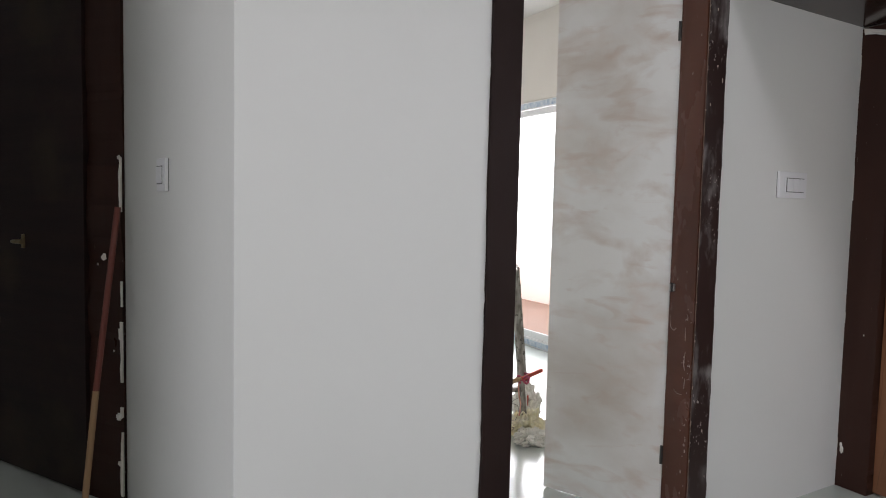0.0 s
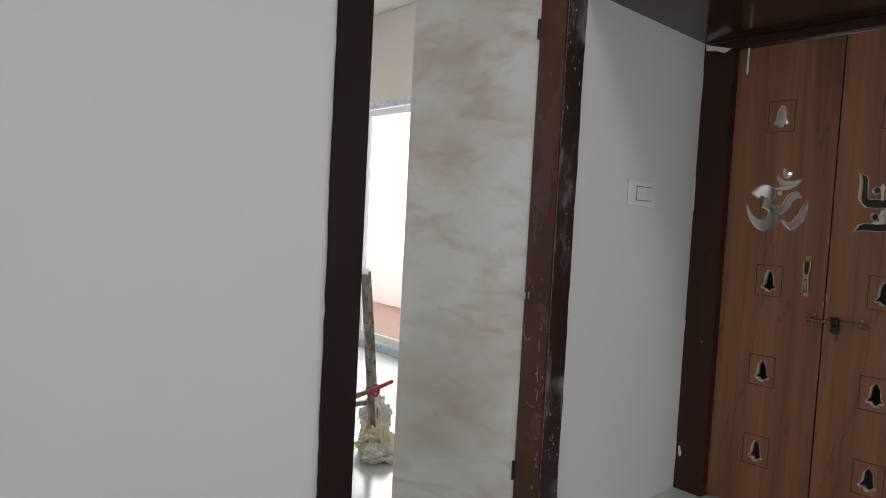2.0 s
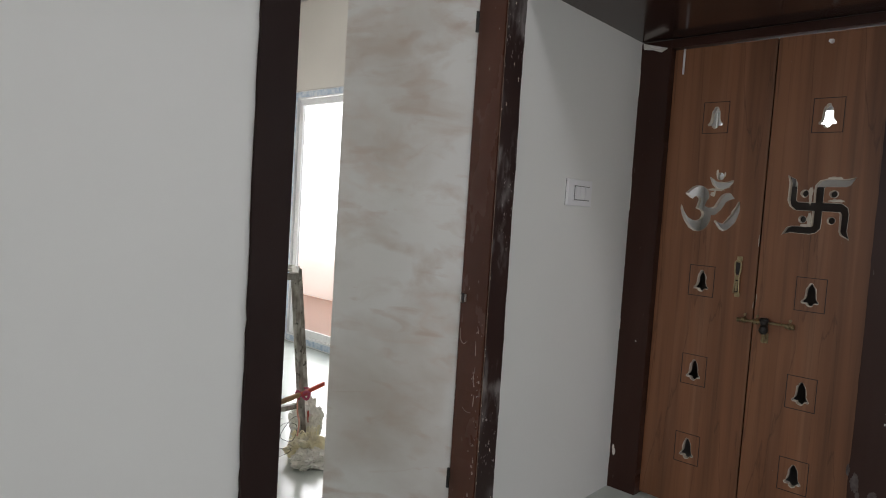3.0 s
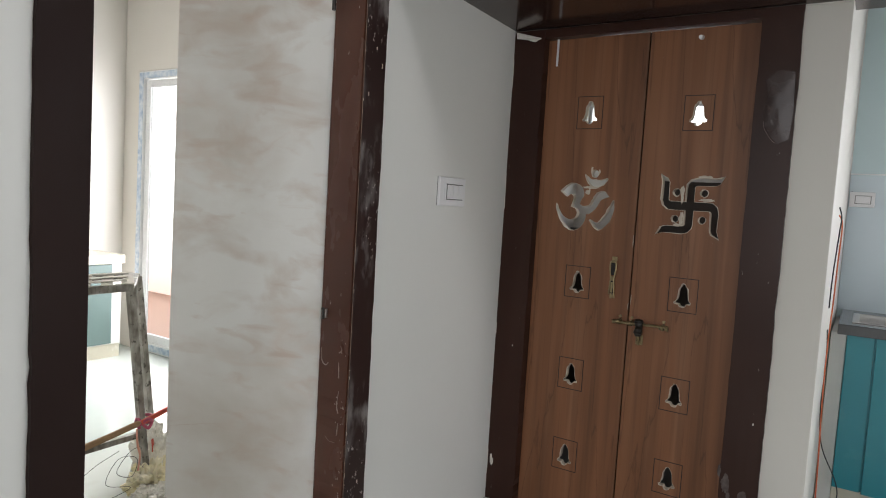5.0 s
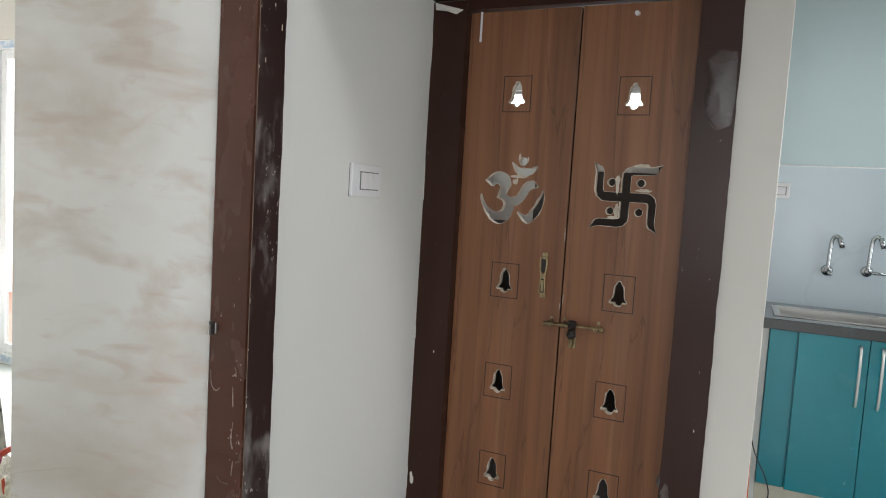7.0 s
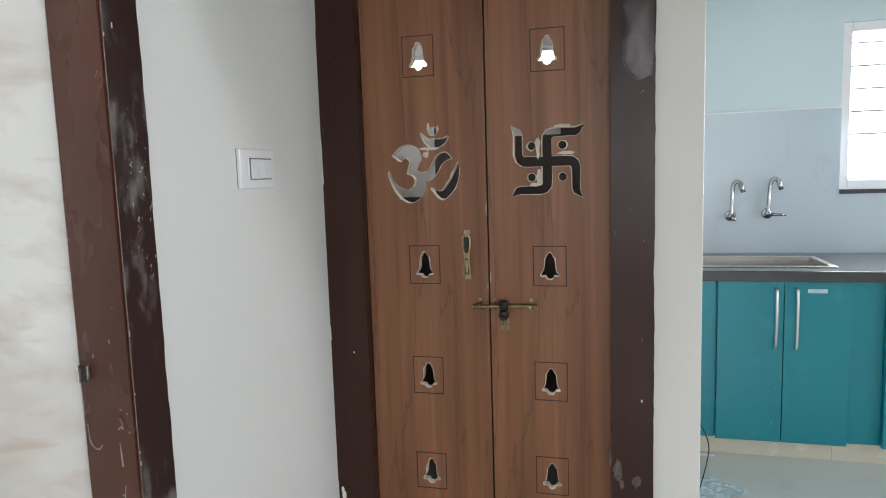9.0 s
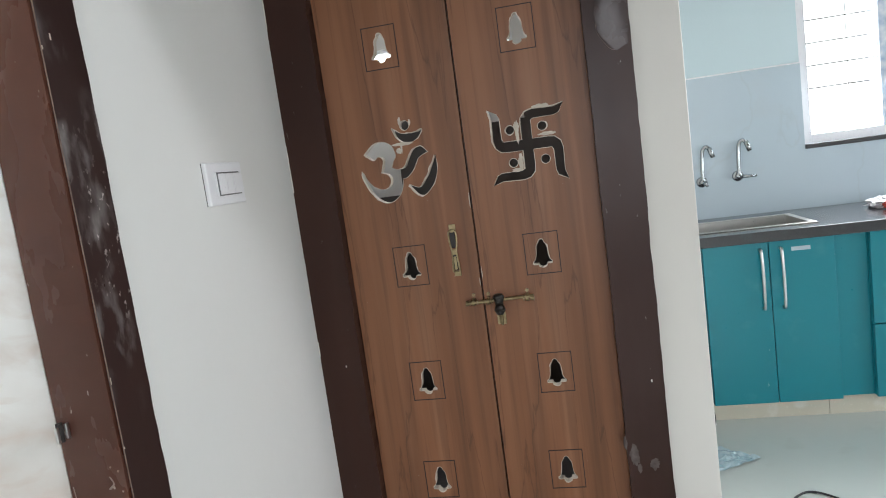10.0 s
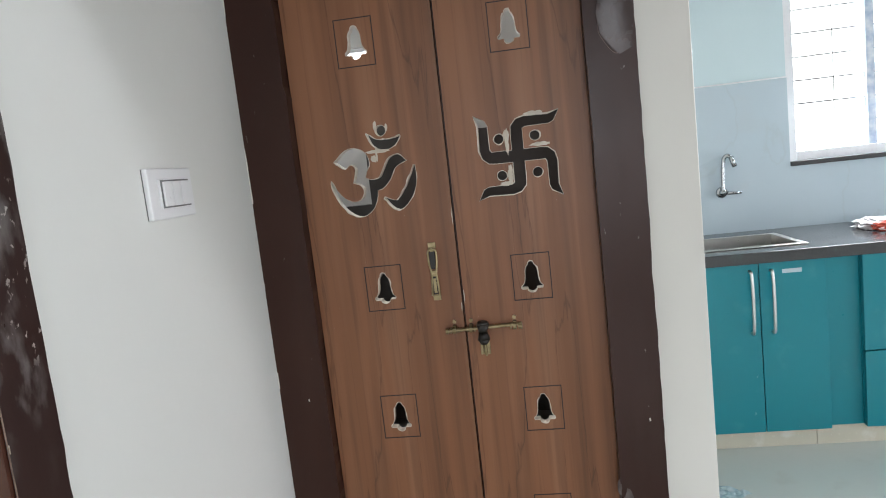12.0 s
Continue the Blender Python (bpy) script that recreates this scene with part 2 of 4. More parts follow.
def boxes(*specs, bevel=0.0, m=None):
    bm = bmesh.new()
    for s in specs:
        add_box(bm, *s, bevel=bevel, m=m)
    return bm


def mesh_of(name, bm, material):
    me = bpy.data.meshes.new(name)
    bmesh.ops.recalc_face_normals(bm, faces=bm.faces[:])
    bm.to_mesh(me)
    bm.free()
    for x in (material if isinstance(material, (list, tuple)) else [material]):
        me.materials.append(x)
    return me


def part(name, bm, material, parent, label="", smooth=False):
    me = mesh_of(name, bm, material)
    if smooth:
        me.polygons.foreach_set("use_smooth", [True] * len(me.polygons))
    ob = new(name, me)
    ob.parent = parent
    return tagged(ob, label)


def thing(name, label, category, group="", at=(0, 0, 0)):
    ob = new(name)
    ob.empty_display_size = 0.05
    ob.location = at
    return tagged(ob, label, category, group)


def structure(name, bm, material, label, category):
    return tagged(new(name, mesh_of(name, bm, material)), label, category, kind="structure")


def single(name, bm, material, label, category, group="", smooth=False):
    me = mesh_of(name, bm, material)
    if smooth:
        me.polygons.foreach_set("use_smooth", [True] * len(me.polygons))
    return tagged(new(name, me), label, category, group)


def smooth_path(points, steps=6):
    """Points along a Catmull-Rom line through the given ones."""
    p = [Vector(q) for q in points]
    p = [2 * p[0] - p[1], *p, 2 * p[-1] - p[-2]]
    out = []
    for i in range(1, len(p) - 2):
        for k in range(steps):
            t = k / steps
            out.append(0.5 * (2 * p[i] + (p[i + 1] - p[i - 1]) * t + (2 * p[i - 1] - 5 * p[i] + 4 * p[i + 1] - p[i + 2]) * t * t
                              + (3 * p[i] - p[i - 1] - 3 * p[i + 1] + p[i + 2]) * t ** 3))
    return out + [p[-2]]


def tube(bm, points, radius, sides=10, steps=6, flat=1.0):
    """A round rod along a smooth line; radius may be a list of (start, end)."""
    line = smooth_path(points, steps) if steps else [Vector(q) for q in points]
    r0, r1 = radius if isinstance(radius, tuple) else (radius, radius)
    rings = []
    side = None
    for i, c in enumerate(line):
        d = (line[min(i + 1, len(line) - 1)] - line[max(i - 1, 0)]).normalized()
        if side is None:
            side = d.orthogonal().normalized()
        side = (side - d * side.dot(d)).normalized()
        up = d.cross(side)
        r = r0 + (r1 - r0) * i / max(1, len(line) - 1)
        rings.append([bm.verts.new(c + side * r * math.cos(a) + up * r * flat * math.sin(a)) for a in (2 * math.pi * k / sides for k in range(sides))])
    for a, b in zip(rings, rings[1:]):
        for k in range(sides):
            bm.faces.new((a[k], a[(k + 1) % sides], b[(k + 1) % sides], b[k]))
    bm.faces.new(rings[0][::-1])
    bm.faces.new(rings[-1])
    return bm


def rod(points, radius, sides=10, steps=6, flat=1.0):
    return tube(bmesh.new(), points, radius, sides, steps, flat)


def wavy_board(a, b, depth0, depth1, z0, z1, along="x", wobble=0.004, rough_a=True, rough_b=True, seed=0, steps=70):
    """An upright painted board from a to b across and depth0 to depth1 deep, with hand-cut, uneven long edges."""
    bm = bmesh.new()
    rings = []
    for i in range(steps + 1):
        z = z0 + (z1 - z0) * i / steps
        ja = wobble * (noise.noise((seed, z * 5.1, 0)) + 0.8 * noise.noise((seed, z * 23, 3)) + (1.2 if noise.noise((seed, z * 9, 9)) > 0.45 else 0)) if rough_a else 0
        jb = wobble * (noise.noise((seed + 7, z * 4.3, 0)) + 0.8 * noise.noise((seed + 7, z * 21, 3)) + (1.2 if noise.noise((seed, z * 8, 5)) > 0.45 else 0)) if rough_b else 0
        ring = [(a + ja, depth0), (b + jb, depth0), (b + jb, depth1), (a + ja, depth1)]
        rings.append([bm.verts.new((u, d, z) if along == "x" else (d, u, z)) for u, d in ring])
    for p, q in zip(rings, rings[1:]):
        for k in range(4):
            bm.faces.new((p[k], p[(k + 1) % 4], q[(k + 1) % 4], q[k]))
    bm.faces.new(rings[0])
    bm.faces.new(rings[-1])
    return bm


def turned(m, *specs, bevel=0.0):
    return boxes(*specs, bevel=bevel, m=m)


def crumple(at, size, seed, spikes=0.35, sub=5):
    """A crumpled bag: a ball of creased facets flattened on its support."""
    bm = bmesh.new()
    bmesh.ops.create_icosphere(bm, subdivisions=sub, radius=1.0)
    for v in bm.verts:
        n = v.co.normalized()
        k = 1 + spikes * (noise.noise(n * 2.1 + Vector((seed, 0, 0))) + 0.7 * abs(noise.noise(n * 5.3 + Vector((0, seed, 0)))) + 0.5 * abs(noise.noise(n * 11 + Vector((seed, seed, 0)))) + 0.3 * abs(noise.noise(n * 24 + Vector((seed, 0, seed)))))
        p = n * k
        p.z = max(p.z, -0.75)
        v.co = Vector((p.x * size[0], p.y * size[1], (p.z + 0.75) * size[2])) + Vector(at)
    return bm


# ---------------- structure ----------------
YW = 1.661      # face of the wall with the doorway
XE = 2.995      # face of the wall with the double door
YC = 0.464      # end of that wall, where the kitchen opens
XK = 4.58       # outer wall
TOP = 2.9
structure("floor", boxes((-3.6, 4.7, -2.8, 5.5, -0.1, 0.0)), FLOOR, "glossy pale greenish vitrified tile floor", "floor")
structure("ceiling", boxes((-3.6, 3.57, -2.8, 5.5, TOP, TOP + 0.1), (3.57, 4.7, -2.8, 2.1, TOP, TOP + 0.1)), CEIL, "plain white painted ceiling slab", "ceiling")
structure("wall_north", boxes((0.323, 1.075, YW, YW + 0.12, 0, TOP), (1.075, 2.045, YW, YW + 0.12, 2.2, TOP), bevel=0.002), WALL,
          "off-white painted wall with a doorway through it", "wall")
# Warm bounced light is put into this wall's paint colour.
structure("wall_east", boxes((XE, 3.12, YC, 0.61, 0, 2.03), (XE, 3.12, YC, 2.0, 2.03, TOP), (XE, 3.12, 1.68, 2.0, 0, 2.03), (3.12, XK, YC + 0.003, 0.564, 0, TOP), bevel=0.003), CREAM_BOUNCE,
          "painted wall end beside the double door, warm bounce in its colour", "wall")
structure("wall_outer", boxes((XK, 4.7, -0.36, YC, 0, TOP), (XK, 4.7, -1.45, -0.36, 0, 1.17), (XK, 4.7, -1.45, -0.36, 1.98, TOP), (XK, 4.7, -2.8, -1.45, 0, TOP)), KWALL,
          "pale aqua painted kitchen wall with a window", "wall")
structure("wall_shrine", boxes((XK, 4.7, YC, 1.02, 0, TOP), (XK, 4.7, 1.02, 1.96, 1.98, TOP), (XK, 4.7, 1.96, 2.1, 0, TOP), (XK, 4.7, 1.02, 1.96, 0, 1.56), (3.12, XK, 2.0, 2.1, 0, TOP)), WALL,
          "plain painted walls of the small shrine room", "wall")
# Stepped dark slabs, added so that the cut-outs in front look dark.
structure("shrine_dark_backing", boxes((4.50, XK, 0.57, 1.0, 0.0, 1.60), (4.50, XK, 1.0, 1.45, 0.0, 1.5), (4.50, XK, 1.45, 1.70, 0.0, 1.60), (4.50, XK, 1.70, 1.99, 0.0, 1.18), (3.2, 4.50, 1.96, 1.99, 0.0, 1.05)), DARK_BACKING, "dark slabs added behind the cut-outs of the shrine door", "wall")
# Added dark slab, so the lowest cut-outs look dark too.
structure("shrine_dark_floor", boxes((3.125, 4.495, 0.57, 1.95, 0.001, 0.03), bevel=0.004), DARK_BACKING, "dark slab added on the shrine room floor", "floor")
structure("wall_far_room_east", boxes((3.45, 3.57, 2.1, 3.5, 0, TOP), (3.45, 3.57, 3.5, 5.15, 2.15, TOP), (3.45, 3.57, 5.15, 5.36, 0, TOP)), CREAM_BOUNCE, "cream painted wall with a glazed balcony door", "wall")
# Added out of view to stop sun from reaching the balcony floor.
structure("balcony_sun_screen", boxes((3.45, 3.57, 5.46, 9.0, 0, 2.9)), CREAM_BOUNCE, "unseen wall added beside the balcony to block sun", "wall")
structure("wall_far_room_north", boxes((-1.2, 3.45, 5.33, 5.45, 0, TOP)), CREAM_BOUNCE, "cream painted end wall of the far room", "wall")
niche = Matrix.Translation((2.045, YW - 0.004, 0)) @ Matrix.Rotation(radians(1.75), 4, "Z")
structure("wall_niche", turned(niche, (0, 0.965, 0, 0.12, 0, TOP), bevel=0.002), WALL, "off-white painted wall between the doorway and the double door", "wall")
side = Matrix.Translation((0.323, YW, 0)) @ Matrix.Rotation(radians(8.8), 4, "Z")
structure("wall_side", turned(side, (0, 0.14, 0.0, 1.20, 0, TOP), bevel=0.002), WALL, "off-white painted side wall of a dark passage", "wall")
structure("wall_passage", boxes((-1.1, -1.0, 1.75, 4.4, 0, TOP), (-1.0, 0.6, 4.3, 4.4, 0, TOP), (0.42, 0.56, 2.95, 5.33, 0, TOP)), WALL, "plain walls closing the dark passage", "wall")
# Unseen wall; its opening is assumed, to hold the hall lamp.
structure("wall_west", boxes((-3.6, -3.4, -2.8, -1.0, 0, TOP), (-3.6, -3.4, 1.4, 1.75, 0, TOP), (-3.6, -3.4, -1.0, 1.4, 0, 0.5), (-3.6, -3.4, -1.0, 1.4, 2.5, TOP)), WALL, "plain unseen hall wall with an assumed wide window", "wall")
# Unseen wall; both openings are added for the two lamps above.
structure("wall_south", boxes((-3.4, 1.62, -2.8, -2.7, 0, TOP), (3.52, XK, -2.8, -2.7, 0, TOP), (1.62, 1.88, -2.8, -2.7, 0, 2.36), (1.88, 3.52, -2.8, -2.7, 0, 0.48), (1.88, 3.52, -2.8, -2.7, 2.02, TOP), (1.62, 1.88, -2.8, -2.7, 2.56, TOP)), WALL, "plain unseen hall wall with openings added for light", "wall")
structure("wall_north_west", boxes((-3.4, -1.0, YW, YW + 0.09, 0, TOP)), WALL, "plain hall wall", "wall")
structure("soffit", boxes((2.055, 3.125, -2.7, YW + 0.03, 2.035, TOP - 0.002), bevel=0.003), SOFFIT, "glossy dark brown laminate underside of a loft", "soffit")


def backdrop(name, x, y0, y1, z0, z1):
    bm = bmesh.new()
    v = [bm.verts.new(p) for p in ((x, y0, z0), (x, y1, z0), (x, y1, z1), (x, y0, z1))]
    bm.faces.new(v)
    return structure(name, bm, SKYGLOW, "glowing sheet of sky and distance outside the window", "sky")


backdrop("backdrop_kitchen", 6.2, -4, 2.9, 0.3, 4)
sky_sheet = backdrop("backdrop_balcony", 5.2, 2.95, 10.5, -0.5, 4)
structure("balcony_floor", boxes((3.572, 5.15, 3.0, 9.0, -0.08, 0.008)), TERRA, "terracotta balcony floor", "balcony")
# Unseen slab, added above the view to shade the balcony floor.
structure("balcony_sun_blocker", boxes((3.57, 5.15, 3.0, 9.0, 2.75, 2.85)), CEIL, "unseen slab added to keep sun off the balcony", "ceiling")
# Glow painted by height: dim peach near the floor, white from one metre.
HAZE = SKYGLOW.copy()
HAZE.name = "painted_peach_haze"
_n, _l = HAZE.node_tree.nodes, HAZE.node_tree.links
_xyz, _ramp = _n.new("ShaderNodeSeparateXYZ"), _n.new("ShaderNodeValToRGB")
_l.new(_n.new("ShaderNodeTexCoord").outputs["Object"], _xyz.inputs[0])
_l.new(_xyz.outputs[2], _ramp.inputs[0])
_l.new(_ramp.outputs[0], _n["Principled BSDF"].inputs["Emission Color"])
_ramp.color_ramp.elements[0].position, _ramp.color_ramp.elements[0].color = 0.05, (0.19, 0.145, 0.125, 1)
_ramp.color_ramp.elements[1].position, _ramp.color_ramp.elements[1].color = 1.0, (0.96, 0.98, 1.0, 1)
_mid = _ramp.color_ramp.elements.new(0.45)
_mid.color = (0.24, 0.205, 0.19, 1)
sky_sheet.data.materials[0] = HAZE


# ---------------- doorway with marble-faced leaf ----------------
def doorway():
    door = thing("door_1", "dark brown painted door frame holding an open marble-patterned leaf", "door")
    door["kind"] = "structure"
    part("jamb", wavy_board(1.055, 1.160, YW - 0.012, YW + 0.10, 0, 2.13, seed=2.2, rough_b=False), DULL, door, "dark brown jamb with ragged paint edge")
    part("jamb", wavy_board(1.966, 2.064, YW - 0.014, YW + 0.035, 0, 2.13, seed=5.7, rough_a=False), STAINED, door, "dark jamb smeared with white filler")
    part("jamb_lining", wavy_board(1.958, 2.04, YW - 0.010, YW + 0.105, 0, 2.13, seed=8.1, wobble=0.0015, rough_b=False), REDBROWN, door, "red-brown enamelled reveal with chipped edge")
    part("worn_arris", rod([(1.9640, YW - 0.0135, 0.02), (1.9642, YW - 0.0140, 0.8), (1.9640, YW - 0.0138, 1.4), (1.9642, YW - 0.0140, 2.12)], 0.0011, 6), mat("worn_paint_edge", (0.22, 0.15, 0.11), 0.5, second=(0.08, 0.04, 0.03), scale=30, amount=0.9), door, "rubbed pale arris")
    chips = bmesh.new()
    for k in range(26):
        z = 0.05 + 2.0 * random.random() ** 1.5
        h, w = 0.003 + 0.014 * random.random() ** 2, 0.0008 + 0.0012 * random.random()
        x = 1.9655 + random.choice((0, 0, 0, random.random() * 0.09))
        add_box(chips, x - w, x + w, YW - 0.0150, YW - 0.0135, z, z + h, bevel=0.0004)
    part("paint_chip", chips, PLY, door, "pale chips along the arris of the jamb")["kind"] = "stuff"
    # short curled smears of filler, and a scatter of flakes along the lower arris
    for line in ([(0.098, 0.825), (0.094, 0.785), (0.078, 0.772), (0.066, 0.782)], [(0.020, 0.842), (0.014, 0.828), (0.024, 0.818)], [(0.066, 0.548), (0.050, 0.536), (0.026, 0.536)], [(0.024, 0.79), (0.021, 0.74)], [(0.019, 0.70), (0.024, 0.655), (0.018, 0.63)], [(0.016, 0.60), (0.019, 0.56)]):
        part("filler_smear", rod([(1.9572, YW + u, z) for u, z in line], (0.0006, 0.0014), 6, 4, 1.6), FLAKED, door, "pale curled smear of dried filler")
    for k in range(34):
        z, y0, h = 0.12 + 0.74 * random.random(), YW - 0.002 + 0.034 * random.random() ** 1.6, 0.0015 + 0.005 * random.random() ** 3
        flake = crumple((0, 0, 0), (h, 0.0012 + h * 0.25, 0.0008), 3.1 + k, 0.6, 2)
        flake.transform(Matrix.Translation((1.9576, y0, z)) @ Matrix.Rotation(radians(-90), 4, "Y"))
        part("paint_flake", flake, FLAKED, door, "pale flake in the enamel")
    part("head", boxes((1.06, 2.06, YW - 0.012, YW + 0.10, 2.13, 2.21), bevel=0.003), DARK, door)
    a, b = Vector((1.966, YW + 0.108)), Vector((1.753, 2.238))
    d = b - a
    m = Matrix.Translation((a.x, a.y, 0)) @ Matrix.Rotation(math.atan2(d.y, d.x), 4, "Z")
    leaf = part("leaf", turned(m, (0.004, d.length, -0.034, 0.0, 0.008, 2.122), bevel=0.0015), MARBLE, door, "glossy white marble-patterned laminate leaf with tan veins")
    hinge = part("hinge", rod([(1.944, YW + 0.088, 0.917), (1.944, YW + 0.088, 0.951)], 0.006, 10, 0), BLACK, door, "small blackened steel hinge")
    for x in (1.930, 1.953):
        part("hinge_plate", boxes((x - 0.004, x + 0.004, YW + 0.079, YW + 0.0835, 0.920, 0.948), bevel=0.0012), STEEL, hinge, "bright worn hinge plate")
    for z in (0.25, 1.85):
        part("hinge", rod([(1.940, YW + 0.096, z), (1.940, YW + 0.096, z + 0.07)], 0.006, 10, 0), BLACK, door)
    return door


doorway()


# ---------------- switches ----------------
def switch_plate(name, label, width, height, rockers, m):
    """A wall switch plate facing -y about its own centre, then set by m."""
    ob = thing(name, label, "switch", "wall switches")
    part("plate", boxes((-width / 2, width / 2, -0.013, -0.0015, -height / 2, height / 2), bevel=0.003), PLASTIC, ob)
    # Dark slab paints the shade line round the plate's edge.
    part("plate_edge_shade", boxes((-width / 2 + 0.001, width / 2 - 0.001, -0.002, 0, -height / 2 + 0.001, height / 2 - 0.001)), GAP, ob)
    part("module_frame", boxes((-width * 0.30, width * 0.37, -0.0165, -0.0125, -height * 0.30, height * 0.28), bevel=0.0015), PLASTIC, ob)
    part("gap", boxes((-width * 0.285, width * 0.355, -0.0176, -0.0160, -height * 0.285, height * 0.265)), GAP, ob)
    for k in range(rockers):
        w = width * 0.60 / rockers
        x = -width * 0.265 + k * w
        part("rocker", boxes((x + 0.0010, x + w - 0.0010, -0.0215, -0.0165, -height * 0.255, height * 0.235), bevel=0.002), PLASTIC, ob)
    ob.matrix_basis = m
    return ob


switch_plate("wall_switch", "white plastic switch plate with three rockers on the wall", 0.185, 0.105, 3, niche @ pose(0.467, 0, 1.337))
switch_plate("wall_switch", "small white switch plate on the side wall", 0.10, 0.105, 1, side @ pose(0, 0.62, 1.30, 0, 0, -90))
switch_plate("wall_switch", "white switch plate on the kitchen tiles", 0.115, 0.08, 1, pose(XK - 0.010, 0.402, 1.44, 0, 0, -90))


# ---------------- double shrine door ----------------
def ribbon(centre, widths, steps=5):
    """The outline of a brush stroke: a smooth line with a changing width."""
    c = [Vector((x, y, 0)) for x, y in centre]
    line = smooth_path(c, steps)
    n = len(line)
    left, right = [], []
    for i, p in enumerate(line):
        d = (line[min(i + 1, n - 1)] - line[max(i - 1, 0)]).normalized()
        s = Vector((-d.y, d.x, 0))
        u = i / (n - 1) * (len(widths) - 1)
        k = min(int(u), len(widths) - 2)
        w = (widths[k] + (widths[k + 1] - widths[k]) * (u - k)) / 2
        left.append(p + s * w)
        right.append(p - s * w)
    return [(v.x, v.y) for v in left + right[::-1]]


def circle(x, y, r, n=16):
    return [(x + r * math.cos(2 * math.pi * k / n), y + r * math.sin(2 * math.pi * k / n)) for k in range(n)]


def bell(x, y, s=1.13):
    """A bell with a knob above and a clapper below, as one outline, in metres."""
    half = [(0.0, 0.038), (0.004, 0.0375), (0.0065, 0.034), (0.0072, 0.030), (0.0105, 0.0265), (0.0135, 0.021), (0.0150, 0.012), (0.0155, 0.002), (0.0165, -0.008), (0.0190, -0.016), (0.0225, -0.0205), (0.0260, -0.0235), (0.0262, -0.0275), (0.0240, -0.0295), (0.0115, -0.0295), (0.0100, -0.0350), (0.0055, -0.0388), (0.0, -0.0400)]
    pts = half + [(-u, v) for u, v in half[-2:0:-1]]
    return [(x + u * s, y + v * s) for u, v in pts]


def om(x, y):
    mm = 0.001
    # the numeral-like body with its flowing arm, drawn as one outline between its corners
    runs = [[(-117, 34), (-85, 62), (-53, 67), (-24, 50), (-16, 21), (-26, 0), (-32, -17)],
            [(-32, -17), (-16, -25), (7, -21), (22, 4), (40, 31), (68, 38), (89, 18)],
            [(89, 18), (69, 10), (54, -1), (39, -29), (17, -51), (-1, -56)],
            [(-1, -56), (-5, -81), (-21, -110), (-50, -126), (-80, -119), (-112, -86), (-129, -45), (-132, -18)],
            [(-132, -18), (-120, -42), (-97, -71), (-69, -83), (-48, -75), (-40, -55), (-47, -38), (-68, -29)],
            [(-68, -29), (-61, -8), (-58, 12), (-72, 23), (-86, 12), (-100, 20), (-117, 34)]]
    body = []
    for run in runs:
        body += [(p.x, p.y) for p in smooth_path([(u, v, 0) for u, v in run], 3)[:-1]]
    strokes = [
        body,
        ribbon([(110, 4), (101, -36), (84, -73), (53, -102), (16, -80)], [5, 24, 32, 30, 3]),
        ribbon([(-16, 104), (4, 78), (30, 68), (58, 74), (80, 90)], [2, 20, 32, 22, 2]),
        circle(26, 108, 15),
    ]
    return [[(x + u * mm, y + v * mm) for u, v in s] for s in strokes]


def lucky_cross(x, y):
    """The Hindu good-luck sign: a cross with bent, flared arms, and its four dots."""
    arm = [(-16, 16), (-16, 62), (-14, 82), (0, 99), (22, 105), (88, 103), (118, 113), (102, 84), (88, 78), (24, 77), (16, 72), (16, 16)]
    out = []
    for k in range(4):
        c, s = math.cos(-k * math.pi / 2), math.sin(-k * math.pi / 2)
        out += [(x + 0.001 * (u * c - v * s), y + 0.001 * (u * s + v * c)) for u, v in arm[:-1]]
    dots = [circle(x + 0.049 * a, y + 0.050 * b, 0.0135) for a in (-1, 1) for b in (-1, 1)]
    return [out] + dots


def cut_leaf(name, width, height, holes, thick, front, edge):
    """A flat leaf in the plane of u (0 to width) and z, with through-cut holes; the cut sides take the edge material."""
    cu = bpy.data.curves.new(name, "CURVE")
    cu.dimensions, cu.fill_mode, cu.extrude = "2D", "BOTH", thick / 2
    for outline in [[(0, 0), (width, 0), (width, height), (0, height)]] + holes:
        sp = cu.splines.new("POLY")
        sp.points.add(len(outline) - 1)
        for p, (u, v) in zip(sp.points, outline):
            p.co = (u, v, 0, 1)
        sp.use_cyclic_u = True
    tmp = bpy.data.objects.new(name, cu)
    me = bpy.data.meshes.new_from_object(tmp)
    bpy.data.objects.remove(tmp)
    bpy.data.curves.remove(cu)
    me.materials.clear()
    me.materials.append(front)
    me.materials.append(edge)
    for poly in me.polygons:
        poly.use_smooth = False
        c = poly.center
        inner = 0.003 < c.x < width - 0.003 and 0.003 < c.y < height - 0.003
        poly.material_index = 1 if abs(poly.normal.z) < 0.5 and inner else 0
    # u runs to -y, z up, the front faces -x
    me.transform(Matrix(((0, 0, -1, 0), (-1, 0, 0, 0), (0, 1, 0, 0), (0, 0, 0, 1))))
    return me


